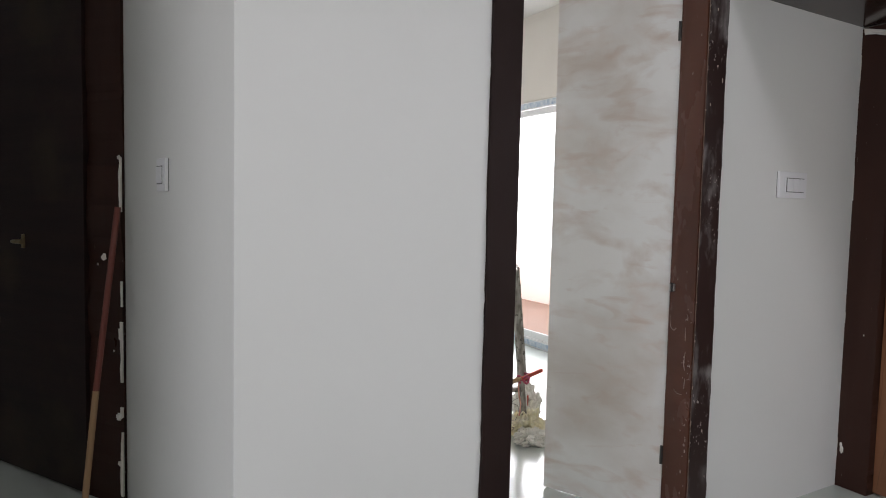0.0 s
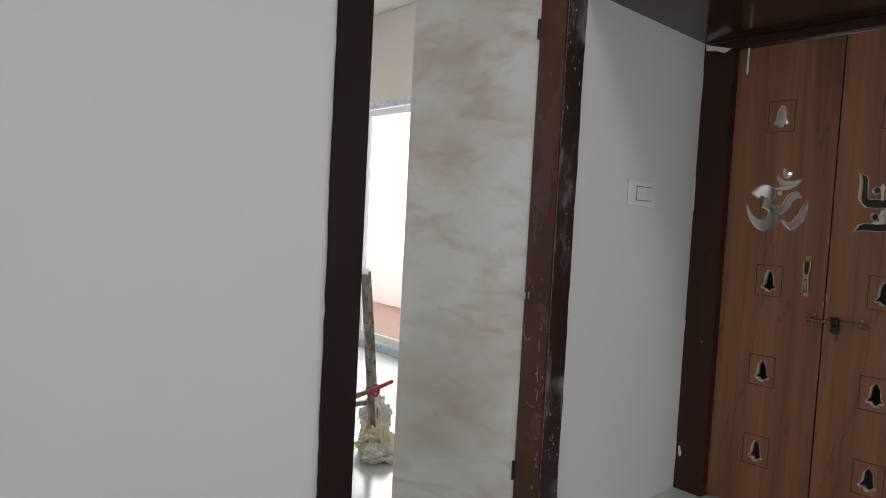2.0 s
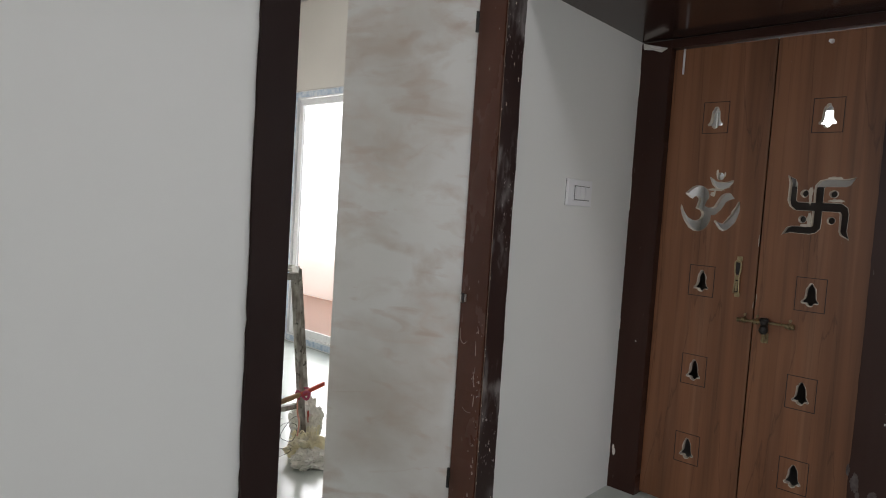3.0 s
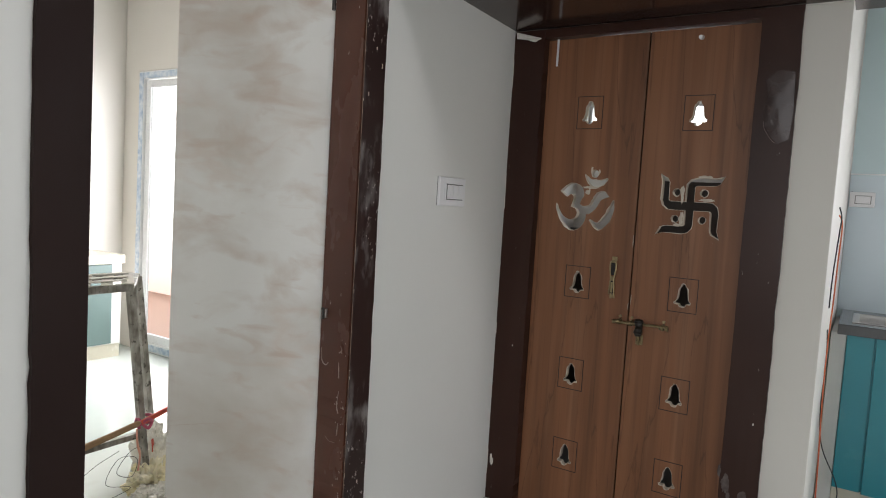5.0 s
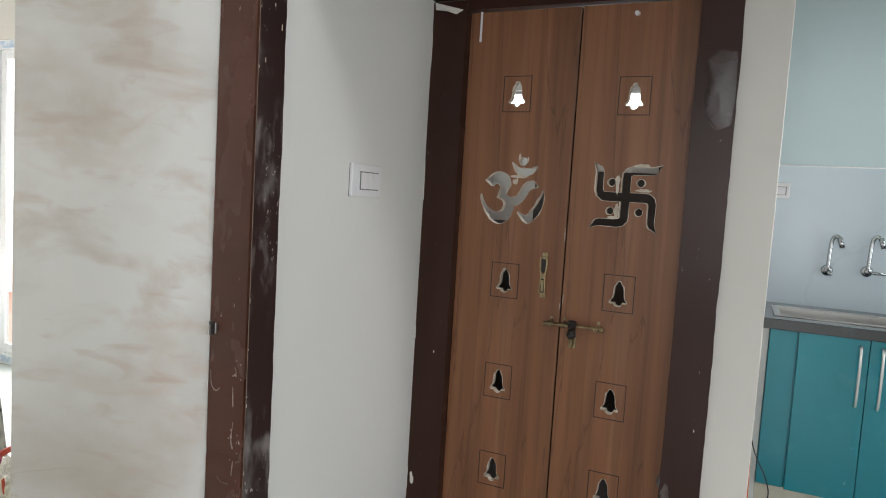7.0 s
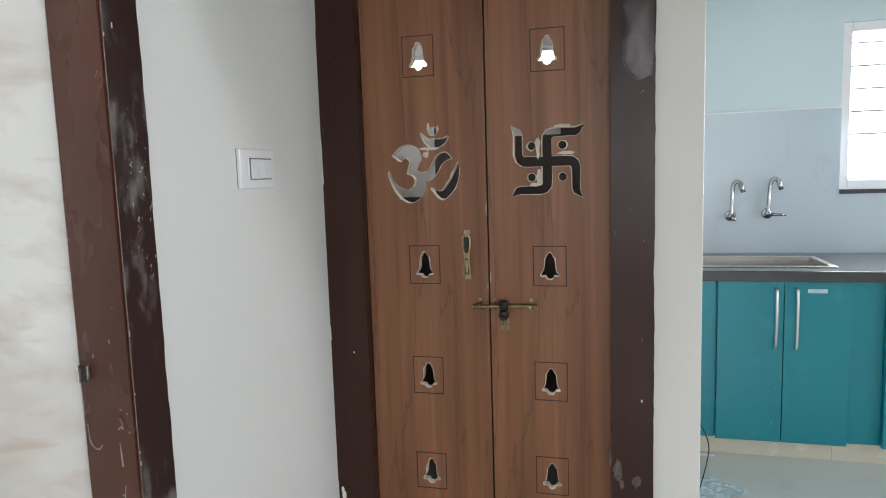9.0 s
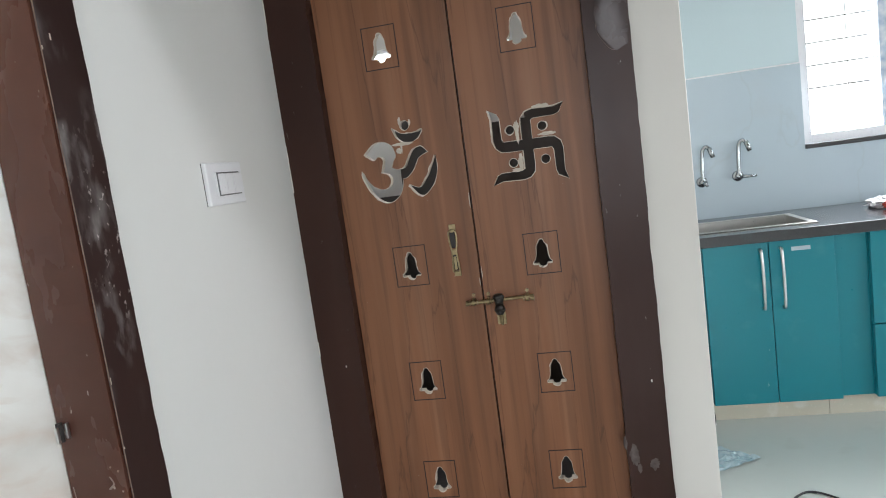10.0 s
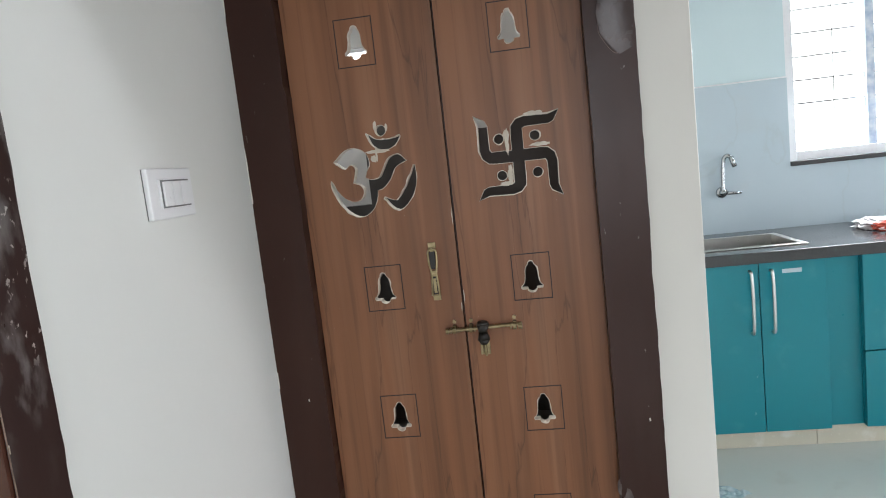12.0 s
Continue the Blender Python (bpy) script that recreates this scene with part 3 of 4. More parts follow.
def chipped_rim(holes, seed):
    """A thin ragged line of bare board round each cut-out, standing a hair proud of the laminate."""
    bm = bmesh.new()
    for h, outline in enumerate(holes):
        n = len(outline)
        area = sum(outline[i][0] * outline[(i + 1) % n][1] - outline[(i + 1) % n][0] * outline[i][1] for i in range(n))
        inner, outer = [], []
        for i, (u, v) in enumerate(outline):
            a, b = Vector(outline[i - 1]), Vector(outline[(i + 1) % n])
            d = (b - a).normalized() if (b - a).length > 1e-6 else Vector((1, 0))
            side = Vector((d.y, -d.x)) * (1 if area > 0 else -1)
            w = 0.0013 + 0.0050 * max(0, noise.noise((u * 55 + seed, v * 55, h)))
            for ring, k, x in ((inner, -0.0002, 0.0), (outer, w, -0.0004)):
                p = Vector((u, v)) + side * k
                ring.append(bm.verts.new((x - 0.0004, -p.x, p.y)))
        for i in range(n):
            j = (i + 1) % n
            bm.faces.new((inner[i], inner[j], outer[j], outer[i]))
    return bm


def square_groove(y, z, across=0.108, up=0.132, w=0.0028):
    b, h, t = across / 2, up / 2, w
    x0, x1 = -0.0012, 0.003
    return boxes((x0, x1, y - b, y + b, z + h - t, z + h), (x0, x1, y - b, y + b, z - h, z - h + t), (x0, x1, y - b, y - b + t, z - h + t, z + h - t), (x0, x1, y + b - t, y + b, z - h + t, z + h - t))


def shrine_door():
    door = thing("door_2", "closed walnut double door with cut-out bells and sacred signs", "double door")
    door["kind"] = "structure"
    part("jamb", wavy_board(1.548, 1.688, XE - 0.018, 3.07, 0, 2.03, along="y", seed=3.3, wobble=0.004), DARK, door, "dark brown jamb with ragged paint edge")
    part("jamb", wavy_board(0.604, 0.732, XE - 0.018, 3.07, 0, 2.03, along="y", seed=9.3, wobble=0.0025), DARK, door, "dark brown jamb with dried drips")
    part("head", boxes((XE - 0.016, 3.07, 0.724, 1.548, 1.996, 2.032), bevel=0.002), DARK, door)
    z0, h, thick = 0.012, 1.982, 0.026
    rows = {"l": (1.693, 1.003, 0.617, 0.271), "r": (1.683, 1.000, 0.615, 0.288)}
    for key, y_hinge, width, yb in (("l", 1.546, 0.4185, 1.346), ("r", 1.1215, 0.3955, 0.925)):
        holes = [bell(y_hinge - yb, z - z0) for z in rows[key]]
        if key == "l":
            holes += om(y_hinge - 1.330, 1.340 - z0)
        else:
            holes += lucky_cross(y_hinge - 0.930, 1.337 - z0)
        me = cut_leaf("leaf", width, h, holes, thick, LAM, PLY)
        leaf = new("leaf", me)
        leaf.parent, leaf.location = door, (3.02 + thick / 2, y_hinge, z0)
        rim = part("cut_rim", chipped_rim(holes, 3.7), PLY, leaf, "ragged bare edge of the cut-outs")
        rim.location = (-thick / 2, 0, 0)
        for z in rows[key]:
            g = part("groove", square_groove(yb - y_hinge, z - z0), GROOVE, leaf, "dark square line round a bell")
            g.location = (-thick / 2, 0, 0)
    # Strips added behind the leaf joints so no light leaks through.
    part("leak_strip", boxes((3.0462, 3.058, 1.10, 1.146, 0.02, 1.99)), DARK, door)
    part("side_leak_strip", boxes((3.048, 3.066, 1.515, 1.570, 0.0, 1.99)), DARK, door)
    part("side_leak_strip", boxes((3.048, 3.066, 0.705, 0.745, 0.0, 1.99)), DARK, door)
    for k, (y, z, w, h) in enumerate(((0.956, 1.288, 0.0055, 0.018), (0.968, 1.264, 0.013, 0.0045), (0.958, 1.372, 0.004, 0.022), (0.958, 1.395, 0.006, 0.012), (0.868, 1.362, 0.020, 0.004), (0.880, 1.447, 0.020, 0.004), (1.318, 1.392, 0.026, 0.004), (1.1195, 0.96, 0.0010, 0.016), (1.1290, 1.19, 0.0012, 0.018), (1.1290, 0.93, 0.0012, 0.010), (1.330, 1.372, 0.007, 0.007), (1.322, 1.383, 0.0022, 0.016), (1.318, 1.462, 0.004, 0.010), (1.286, 1.455, 0.003, 0.008))):
        dab = crumple((0, 0, 0), (h, w, 0.0011), 4.2 + k, 0.6, 3)
        dab.transform(Matrix.Translation((3.0195, y, z)) @ Matrix.Rotation(radians(-90), 4, "Y"))
        part("glue_smear", dab, PLY, door, "pale dried glue and chipped board")
    # pull handle
    hx, hy = 3.02, 1.196
    tabs = boxes((hx - 0.003, hx, hy - 0.011, hy + 0.011, 1.104, 1.122), (hx - 0.003, hx, hy - 0.011, hy + 0.011, 0.955, 0.972), bevel=0.0014)
    handle = part("pull_handle", tabs, BRASS, door, "antique brass pull handle")
    lobe = [(0.000, 1.106), (0.011, 1.098), (0.0115, 1.07), (0.0075, 1.044), (0.0060, 1.036), (-0.0060, 1.036), (-0.0075, 1.044), (-0.0115, 1.07), (-0.011, 1.098), (0.000, 1.106)]
    grip = rod([(hx - 0.016, hy + u, v) for u, v in lobe], 0.0030, 8, 3)
    frame2 = [(0.0065, 1.036), (0.0105, 0.972), (-0.0105, 0.972), (-0.0065, 1.036)]
    tube(grip, [(hx - 0.016, hy + u, v) for u, v in frame2], 0.0030, 8, 0)
    add_box(grip, hx - 0.018, hx - 0.013, hy - 0.008, hy + 0.008, 1.026, 1.044, bevel=0.002)
    for z in (1.100, 0.972):
        tube(grip, [(hx - 0.002, hy, z), (hx - 0.016, hy, z)], 0.005, 8, 0)
    part("grip", grip, BRASS, handle)
    inlay = boxes((hx - 0.0165, hx - 0.013, hy - 0.0085, hy + 0.0085, 1.048, 1.098), (hx - 0.0165, hx - 0.013, hy - 0.0065, hy + 0.0065, 0.975, 1.026), bevel=0.0015)
    part("inlay", inlay, BLACK, handle, "blackened ornament")
    part("grip_face", boxes((hx - 0.0180, hx - 0.0165, hy - 0.0042, hy + 0.0042, 0.979, 1.021), bevel=0.0006), BRASS, handle, "rubbed brass face of the grip")
    # sliding bolt across both leaves
    bx = 3.000
    part("bolt_rod", rod([(bx, 1.178, 0.866), (bx, 0.965, 0.873)], 0.0052, 12, 0), BRASS, door, "antique brass bolt")
    for y in (1.155, 1.108, 0.985):
        bm = rod([(bx, y - 0.0045, 0.868), (bx, y + 0.0045, 0.868)], 0.0105, 14, 0)
        add_box(bm, bx + 0.004, 3.020, y - 0.005, y + 0.005, 0.856, 0.880, bevel=0.0015)
        for d in (-0.011, 0.011):
            tube(bm, [(bx, y + d - 0.002, 0.868), (bx, y + d + 0.002, 0.868)], 0.0085, 12, 0)
        tube(bm, [(3.020, y, 0.889), (3.012, y, 0.889)], 0.0055, 10, 0)
        part("bolt_staple", bm, BRASS, door)
    for y in (1.176, 0.968):
        part("bolt_knob", rod([(bx, y - 0.004, 0.8665), (bx, y + 0.004, 0.8665)], 0.0085, 12, 0), BRASS, door)
    body = boxes((bx - 0.004, bx + 0.018, 1.064, 1.084, 0.836, 0.884), bevel=0.004)
    for z0, z1, r0, r1 in ((0.889, 0.880, 0.013, 0.018), (0.880, 0.858, 0.018, 0.011), (0.858, 0.838, 0.011, 0.018), (0.838, 0.824, 0.018, 0.010)):
        tube(body, [(bx - 0.008, 1.074, z0), (bx - 0.008, 1.074, z1)], (r0, r1), 14, 0)
    lock = part("hasp", body, BLACK, door, "blackened waisted knob of the bolt", smooth=True)
    drop = rod([(bx - 0.004, 1.073, 0.828), (bx - 0.004, 1.073, 0.806)], 0.006, 10, 0)
    tube(drop, [(bx - 0.004, 1.073, 0.806), (bx - 0.004, 1.071, 0.788)], (0.007, 0.003), 10, 0)
    part("drop_pin", drop, BRASS, lock, "small brass drop pin")
    part("keeper", boxes((3.0165, 3.020, 1.060, 1.088, 0.786, 0.826), bevel=0.0015), BRASS, lock, "small brass keeper plate")
    part("door_stop", rod([(3.018, 0.936, 1.958), (2.995, 0.936, 1.955)], (0.009, 0.007), 10, 0), PLASTIC, door, "small white door stop")
    hook = rod([(3.012, 1.502, 1.994), (3.008, 1.500, 1.885)], 0.0048, 8, 0)
    part("top_bolt", hook, PLASTIC, door, "thin pale top bolt")
    return door


shrine_door()
patch = bmesh.new()
outline = [(y, z - 0.075) for y, z in ((0.612, 1.88), (0.66, 1.89), (0.700, 1.855), (0.690, 1.80), (0.702, 1.75), (0.695, 1.70), (0.672, 1.665), (0.648, 1.64), (0.615, 1.655), (0.608, 1.74))]
def film_at(y, z, out=0.0):
    """The scrap's top leans out to catch a window highlight, with a slack crease."""
    return (XE - 0.0190 - 0.060 * (z - 1.565) - out - 0.0012 * noise.noise((y * 40, z * 22, 2)), y, z)


centre = Vector((0.655, 1.690))
rings = []
for k in (1.0, 0.8, 0.6, 0.4, 0.2):
    rings.append([])
    for a, b in zip(outline, outline[1:] + outline[:1]):
        for u in (0, 0.25, 0.5, 0.75):
            q = centre + (Vector(a).lerp(Vector(b), u) - centre) * k
            rings[-1].append(patch.verts.new(film_at(q.x, q.y, 0.003 * (1 - k * k))))
mid = patch.verts.new(film_at(centre.x, centre.y, 0.003))
for a, b in zip(rings, rings[1:]):
    for k in range(len(a)):
        patch.faces.new((a[k], a[(k + 1) % len(a)], b[(k + 1) % len(a)], b[k]))
for k in range(len(rings[-1])):
    patch.faces.new((rings[-1][k], rings[-1][(k + 1) % len(rings[-1])], mid))
single("film_patch", patch, mat("glossy_film", (0.044, 0.023, 0.019), 0.27, second=(0.034, 0.018, 0.015), scale=10, amount=0.95, bump=0.12, bump_scale=16, spec=0.34), "glossy scrap of film stuck on the dark frame", "plastic film", smooth=True)
single("paint_drip", rod([(XE - 0.0185, y, z) for y, z in ((0.688, 1.76), (0.690, 1.695), (0.698, 1.635), (0.684, 1.60), (0.660, 1.57), (0.640, 1.573), (0.620, 1.58))], 0.0007, 6), FLAKED, "thin pale dried drip on the dark frame", "paint drip")
for k, (y, z, w) in enumerate(((0.640, 0.580, 0.0018), (1.60, 0.70, 0.0016), (1.664, 0.17, 0.0060), (1.668, 0.19, 0.0045))):
    dab = crumple((0, 0, 0), (w, w * 2.2, 0.0016), 2.2 + k, 0.5, 3)
    dab.transform(Matrix.Translation((XE - 0.0175 if y < 1 else XE - 0.0185, y, z)) @ Matrix.Rotation(radians(-90), 4, "Y") @ Matrix.Rotation(radians(90), 4, "Z"))
    single("plaster_dab", dab, BAG, "white plaster dab dried on the dark door frame", "plaster dab", "plaster dabs")
SMUDGE = mat("rubbed_filler", (0.12, 0.095, 0.085), 0.6, second=(0.055, 0.035, 0.03), scale=45, amount=0.9, bump=0.2)
for k, (y, z, a, b) in enumerate(((0.712, 0.345, 0.010, 0.026), (0.654, 0.312, 0.010, 0.014), (0.736, 0.385, 0.004, 0.016), (0.700, 0.30, 0.005, 0.012), (0.655, 0.13, 0.008, 0.022))):
    dab = crumple((0, 0, 0), (b, a, 0.0006), 12.2 + k, 0.7, 4)
    dab.transform(Matrix.Translation((XE - 0.0176, y, z)) @ Matrix.Rotation(radians(-90), 4, "Y"))
    single("filler_smudge", dab, SMUDGE, "grey rubbed smudge of filler on the dark frame", "smudge", "filler smudges")
for k, (z0, z1, w) in enumerate(((1.285, 1.485, 0.0035), (1.80, 1.93, 0.0022), (0.74, 0.80, 0.0025), (0.10, 0.22, 0.005))):
    single("paint_edge", wavy_board(1.6835, 1.6835 + w, XE - 0.0205, XE - 0.0178, z0, z1, along="y", seed=k + 0.7, wobble=0.0018, steps=24), BAG, "ragged white lip of wall paint on the dark frame", "paint edge", "paint edges")
flap = bmesh.new()
pts = [(2.972, 1.678, 2.028), (2.970, 1.56, 1.995), (2.962, 1.585, 1.978), (2.958, 1.62, 1.990), (2.968, 1.672, 2.000)]
fv = [flap.verts.new(p) for p in pts] + [flap.verts.new((p[0] + 0.004, p[1], p[2] + 0.001)) for p in pts]
flap.faces.new(fv[:5])
flap.faces.new(fv[5:][::-1])
for k in range(5):
    flap.faces.new((fv[k], fv[(k + 1) % 5], fv[5 + (k + 1) % 5], fv[5 + k]))
single("torn_film", flap, BAG, "torn strip of protective film at the frame corner", "plastic film")


# ---------------- dark passage ----------------
def passage_door():
    door = thing("door_3", "dark veneered door standing ajar in a brown painted frame", "door")
    door["kind"] = "structure"
    fr = Matrix.Translation((0.142, 2.84, 0)) @ Matrix.Rotation(radians(35), 4, "Z")
    bm = wavy_board(-0.015, 0.06, -0.0, 0.22, 0, 2.2, along="x", seed=4.4, wobble=0.005, rough_b=False)
    bm.transform(fr)
    part("jamb", bm, DARK, door, "brown jamb with white paint chips")
    for k, (u, v, z, w) in enumerate(((-0.016, 0.10, 0.99, 0.010), (-0.016, 0.14, 0.96, 0.004), (-0.016, 0.02, 0.36, 0.012), (-0.016, 0.015, 0.17, 0.010), (-0.016, 0.01, 1.38, 0.007), (-0.016, 0.05, 0.62, 0.004))):
        dab = crumple((0, 0, 0), (w, w, w * 0.5), 8.2 + k, 0.6, 3)
        dab.transform(fr @ Matrix.Translation((u, v, z)) @ Matrix.Rotation(radians(-90), 4, "Y"))
        part("paint_fleck", dab, BAG, door, "white dried paint fleck")
    for k, (z0, z1, w) in enumerate(((1.17, 1.38, 0.004), (0.80, 0.90, 0.001), (0.50, 0.74, 0.003), (0.04, 0.30, 0.006), (0.36, 0.40, 0.010))):
        bm = wavy_board(-0.004, 0.002 + w, -0.0235, -0.0165, z0, z1, along="y", seed=k + 3.1, wobble=0.008, rough_a=False, steps=60)
        bm.transform(fr)
        part("paint_edge", bm, BAG, door, "ragged white lip of wall paint")
    lm = Matrix.Translation((0.0, 2.99, 0)) @ Matrix.Rotation(math.atan2(0.85, -0.53), 4, "Z")
    leaf = part("leaf", turned(lm, (0.0, 0.86, -0.035, 0.0, 0.01, 2.08), bevel=0.002), LEAFDARK, door, "dark veneered leaf with dusty stains")
    lock = turned(lm, (0.42, 0.432, 0.0, 0.012, 1.0, 1.06), bevel=0.002)
    tube(lock, [lm @ Vector((0.426, 0.01, 1.03)), lm @ Vector((0.426, 0.05, 1.03)), lm @ Vector((0.35, 0.055, 1.03))], 0.008, 10, 4)
    part("door_handle", lock, BRASS, door, "brass lever handle")
    return door


passage_door()
stick = thing("mop_stick", "red painted wooden stick leaning against the door frame", "stick", at=(-0.02, 2.66, 0))
part("lower_stick", rod([(0, 0, 0.0), (0.052, 0.010, 0.52)], 0.0115, 12, 0), STICK, stick, "bare worn wood end")
part("upper_stick", rod([(0.052, 0.010, 0.52), (0.130, 0.030, 1.19)], 0.0113, 12, 0), REDSTICK, stick, "red painted end")


# ---------------- far room ----------------
def sliding_door():
    w = thing("window_1", "white sliding balcony door with printed protective film", "glazed door")
    w["kind"] = "structure"
    part("frame", boxes((3.452, 3.53, 5.09, 5.15, 0.0, 2.15), (3.452, 3.53, 3.5, 3.56, 0.0, 2.15), (3.452, 3.53, 3.56, 5.09, 2.09, 2.15), (3.452, 3.53, 3.56, 5.09, 0.0, 0.07), bevel=0.004), UPVC, w)
    part("protective_film", boxes((3.447, 3.4515, 5.095, 5.145, 0.02, 2.14), (3.447, 3.4515, 3.56, 5.09, 2.095, 2.14), (3.447, 3.4515, 3.56, 5.09, 0.012, 0.060), bevel=0.001), TAPE, w, "blue printed film stuck on the frame")
    for a, b, x in ((4.30, 5.085, 3.47), (3.565, 4.36, 3.50)):
        sash = part("sash", boxes((x, x + 0.028, b - 0.055, b, 0.075, 2.085), (x, x + 0.028, a, a + 0.055, 0.075, 2.085), (x, x + 0.028, a + 0.055, b - 0.055, 2.03, 2.085), (x, x + 0.028, a + 0.055, b - 0.055, 0.075, 0.135), bevel=0.004), UPVC, w)
        pane = part("pane", boxes((x + 0.011, x + 0.016, a + 0.05, b - 0.05, 0.13, 2.035)), GLASS, sash)
        pane.visible_shadow = False
    return w


sliding_door()
ledge = thing("low_cabinet", "built-in low cabinet with a faded teal panel and cream top", "cabinet")
part("body", boxes((1.2, 3.24, 4.98, 5.33, 0.10, 0.70)), WALL, ledge, "cream painted end and carcass")
part("panel", boxes((1.25, 3.16, 4.962, 4.98, 0.11, 0.695), bevel=0.002), SLATE, ledge, "faded teal front panel")
part("top", boxes((1.2, 3.25, 4.95, 5.33, 0.70, 0.765), bevel=0.004), SKIRT, ledge, "cream stone top")
part("plinth", boxes((1.2, 3.24, 4.99, 5.33, 0.0, 0.10)), SKIRT, ledge)


def trestle():
    """A painter's low stand: welded frame, webbing top, splayed legs, cross bars."""
    t = thing("work_stand", "paint-spattered metal work stand with a woven webbing top", "work stand")
    z = 0.88
    part("top_rail", rod([(1.10, 2.83, z), (1.985, 2.83, z)], 0.020, 4, 0), ALU, t)
    part("top_rail", rod([(1.10, 3.13, z), (2.19, 3.11, z)], 0.018, 4, 0), ALU, t)
    part("end_rail", rod([(1.975, 2.82, z), (2.185, 3.12, z)], 0.018, 4, 0), ALU, t)
    part("end_rail", rod([(1.10, 2.82, z), (1.10, 3.14, z)], 0.018, 4, 0), ALU, t)
    for x0, x1, y0, y1 in ((1.980, 2.075, 2.83, 2.825), (2.185, 2.300, 3.105, 3.12), (1.10, 1.03, 2.83, 2.80), (1.10, 1.02, 3.13, 3.17)):
        part("leg", rod([(x0, y0, z), (x1, y1, 0.0)], 0.0185, 4, 0), ALU, t)
    part("cross_bar", rod([(1.05, 2.835, 0.24), (2.045, 2.845, 0.25)], 0.016, 4, 0), ALU, t)
    for k in range(10):
        x = 1.13 + 0.090 * k
        m = Matrix.Translation((x, 2.815, 0)) @ Matrix.Rotation(radians(-31), 4, "Z")
        part("strap", boxes((0, 0.042, 0.0, 0.355, z + 0.016, z + 0.022), bevel=0.002, m=m), WEB, t, "dirty white webbing strap")
    for k in range(3):
        y = 2.85 + 0.095 * k
        part("strap", boxes((1.09, 1.98 + 0.062 * k, y, y + 0.04, z + 0.023, z + 0.028), bevel=0.002), WEB, t, "dirty white webbing strap")
    return t


trestle()
single("wooden_stick", rod([(1.10, 2.800, 0.15), (2.02, 2.792, 0.322)], 0.0125, 10, 0), STICK, "bare wooden stick tied across the work stand", "stick")
single("wooden_stick", rod([(1.10, 2.782, 0.185), (2.00, 2.772, 0.330)], 0.008, 10, 0), STICK, "thinner bare stick tied beside the first", "stick")
single("red_stick_end", boxes((0, 0.135, -0.006, 0.006, -0.010, 0.010), bevel=0.003, m=pose(2.01, 2.775, 0.326, 0, -14, 0)), RED, "short flat red stick tied to the work stand", "stick")
single("tie_string", rod([(2.01, 2.785, 0.315), (2.03, 2.76, 0.34), (2.062, 2.785, 0.315), (2.04, 2.850, 0.30), (2.01, 2.80, 0.335), (2.035, 2.765, 0.30), (2.065, 2.79, 0.340), (2.04, 2.85, 0.325), (2.01, 2.79, 0.30)], 0.0065, 8), mat("magenta_string", (0.42, 0.07, 0.13), 0.6), "knotted magenta string round the leg", "string")
printed = thing("paint_bag", "crumpled white printed bag by the work stand", "bag")
part("bag", crumple((2.19, 2.98, 0.0), (0.075, 0.070, 0.115), 3.1, 0.36), BAG, printed)
part("print_bar", boxes((-0.030, 0.030, -0.004, 0.0, -0.008, 0.008), bevel=0.002, m=pose(2.155, 2.915, 0.155, 0, 80, 30)), RED, printed, "red printed lettering bar")
single("paint_bag", crumple((2.075, 2.80, 0.0), (0.070, 0.055, 0.065), 7.7, 0.65), BAGY, "yellowed crumpled plastic bag on the floor", "bag")
single("paint_bag", crumple((2.03, 2.705, 0.0), (0.070, 0.055, 0.036), 5.2, 0.65), BAG, "dirty grey crumpled bag on the floor", "bag")
for k in range(7):
    a = 0.9 * k + 0.4
    single("torn_strip", rod([(2.08 + 0.02 * math.cos(a), 2.78 + 0.02 * math.sin(a), 0.10), (2.08 + 0.055 * math.cos(a), 2.77 + 0.05 * math.sin(a), 0.150 - 0.008 * k), (2.08 + 0.085 * math.cos(a + 0.3), 2.77 + 0.075 * math.sin(a + 0.3), 0.06)], (0.010, 0.004), 6, 5, 0.2), BAGY, "curled strip of yellowed plastic on the bag", "plastic strip", "plastic strips")
single("salmon_ribbon", rod([(2.00, 2.79, 0.30), (1.995, 2.775, 0.24), (2.01, 2.78, 0.19), (2.0, 2.775, 0.13)], (0.012, 0.016), 6, 5, 0.25), mat("salmon_plastic", (0.66, 0.30, 0.22), 0.45), "salmon plastic ribbon hanging from the knot", "ribbon")
single("loose_wire", rod([(2.02, 2.80, 0.22), (1.97, 2.80, 0.20), (1.93, 2.81, 0.13), (1.99, 2.80, 0.10), (2.01, 2.80, 0.17), (1.93, 2.80, 0.19), (1.88, 2.80, 0.10), (1.98, 2.79, 0.06), (1.90, 2.83, 0.02), (1.80, 2.85, 0.012), (1.78, 2.85, 0.10), (1.84, 2.83, 0.17), (1.95, 2.83, 0.21)], 0.0011, 6), CABLE, "thin black wire looping down from the knot", "wire")


# ---------------- kitchen ----------------
structure("backsplash", boxes((XK - 0.010, XK, -2.7, YC, 0.85, 1.165), (XK - 0.010, XK, -0.36, YC, 1.165, 1.57)), TILE, "grey-veined white marble tile backsplash", "tiles")
structure("tile_trim", boxes((XK - 0.013, XK, -0.36, YC, 1.570, 1.577), bevel=0.001), UPVC, "thin pale trim along the top of the tiles", "trim")
plinth = structure("plinth", boxes((4.006, 4.06, -2.7, 0.40, 0.0, 0.085)), SKIRT, "cream tile plinth under the kitchen units", "plinth")
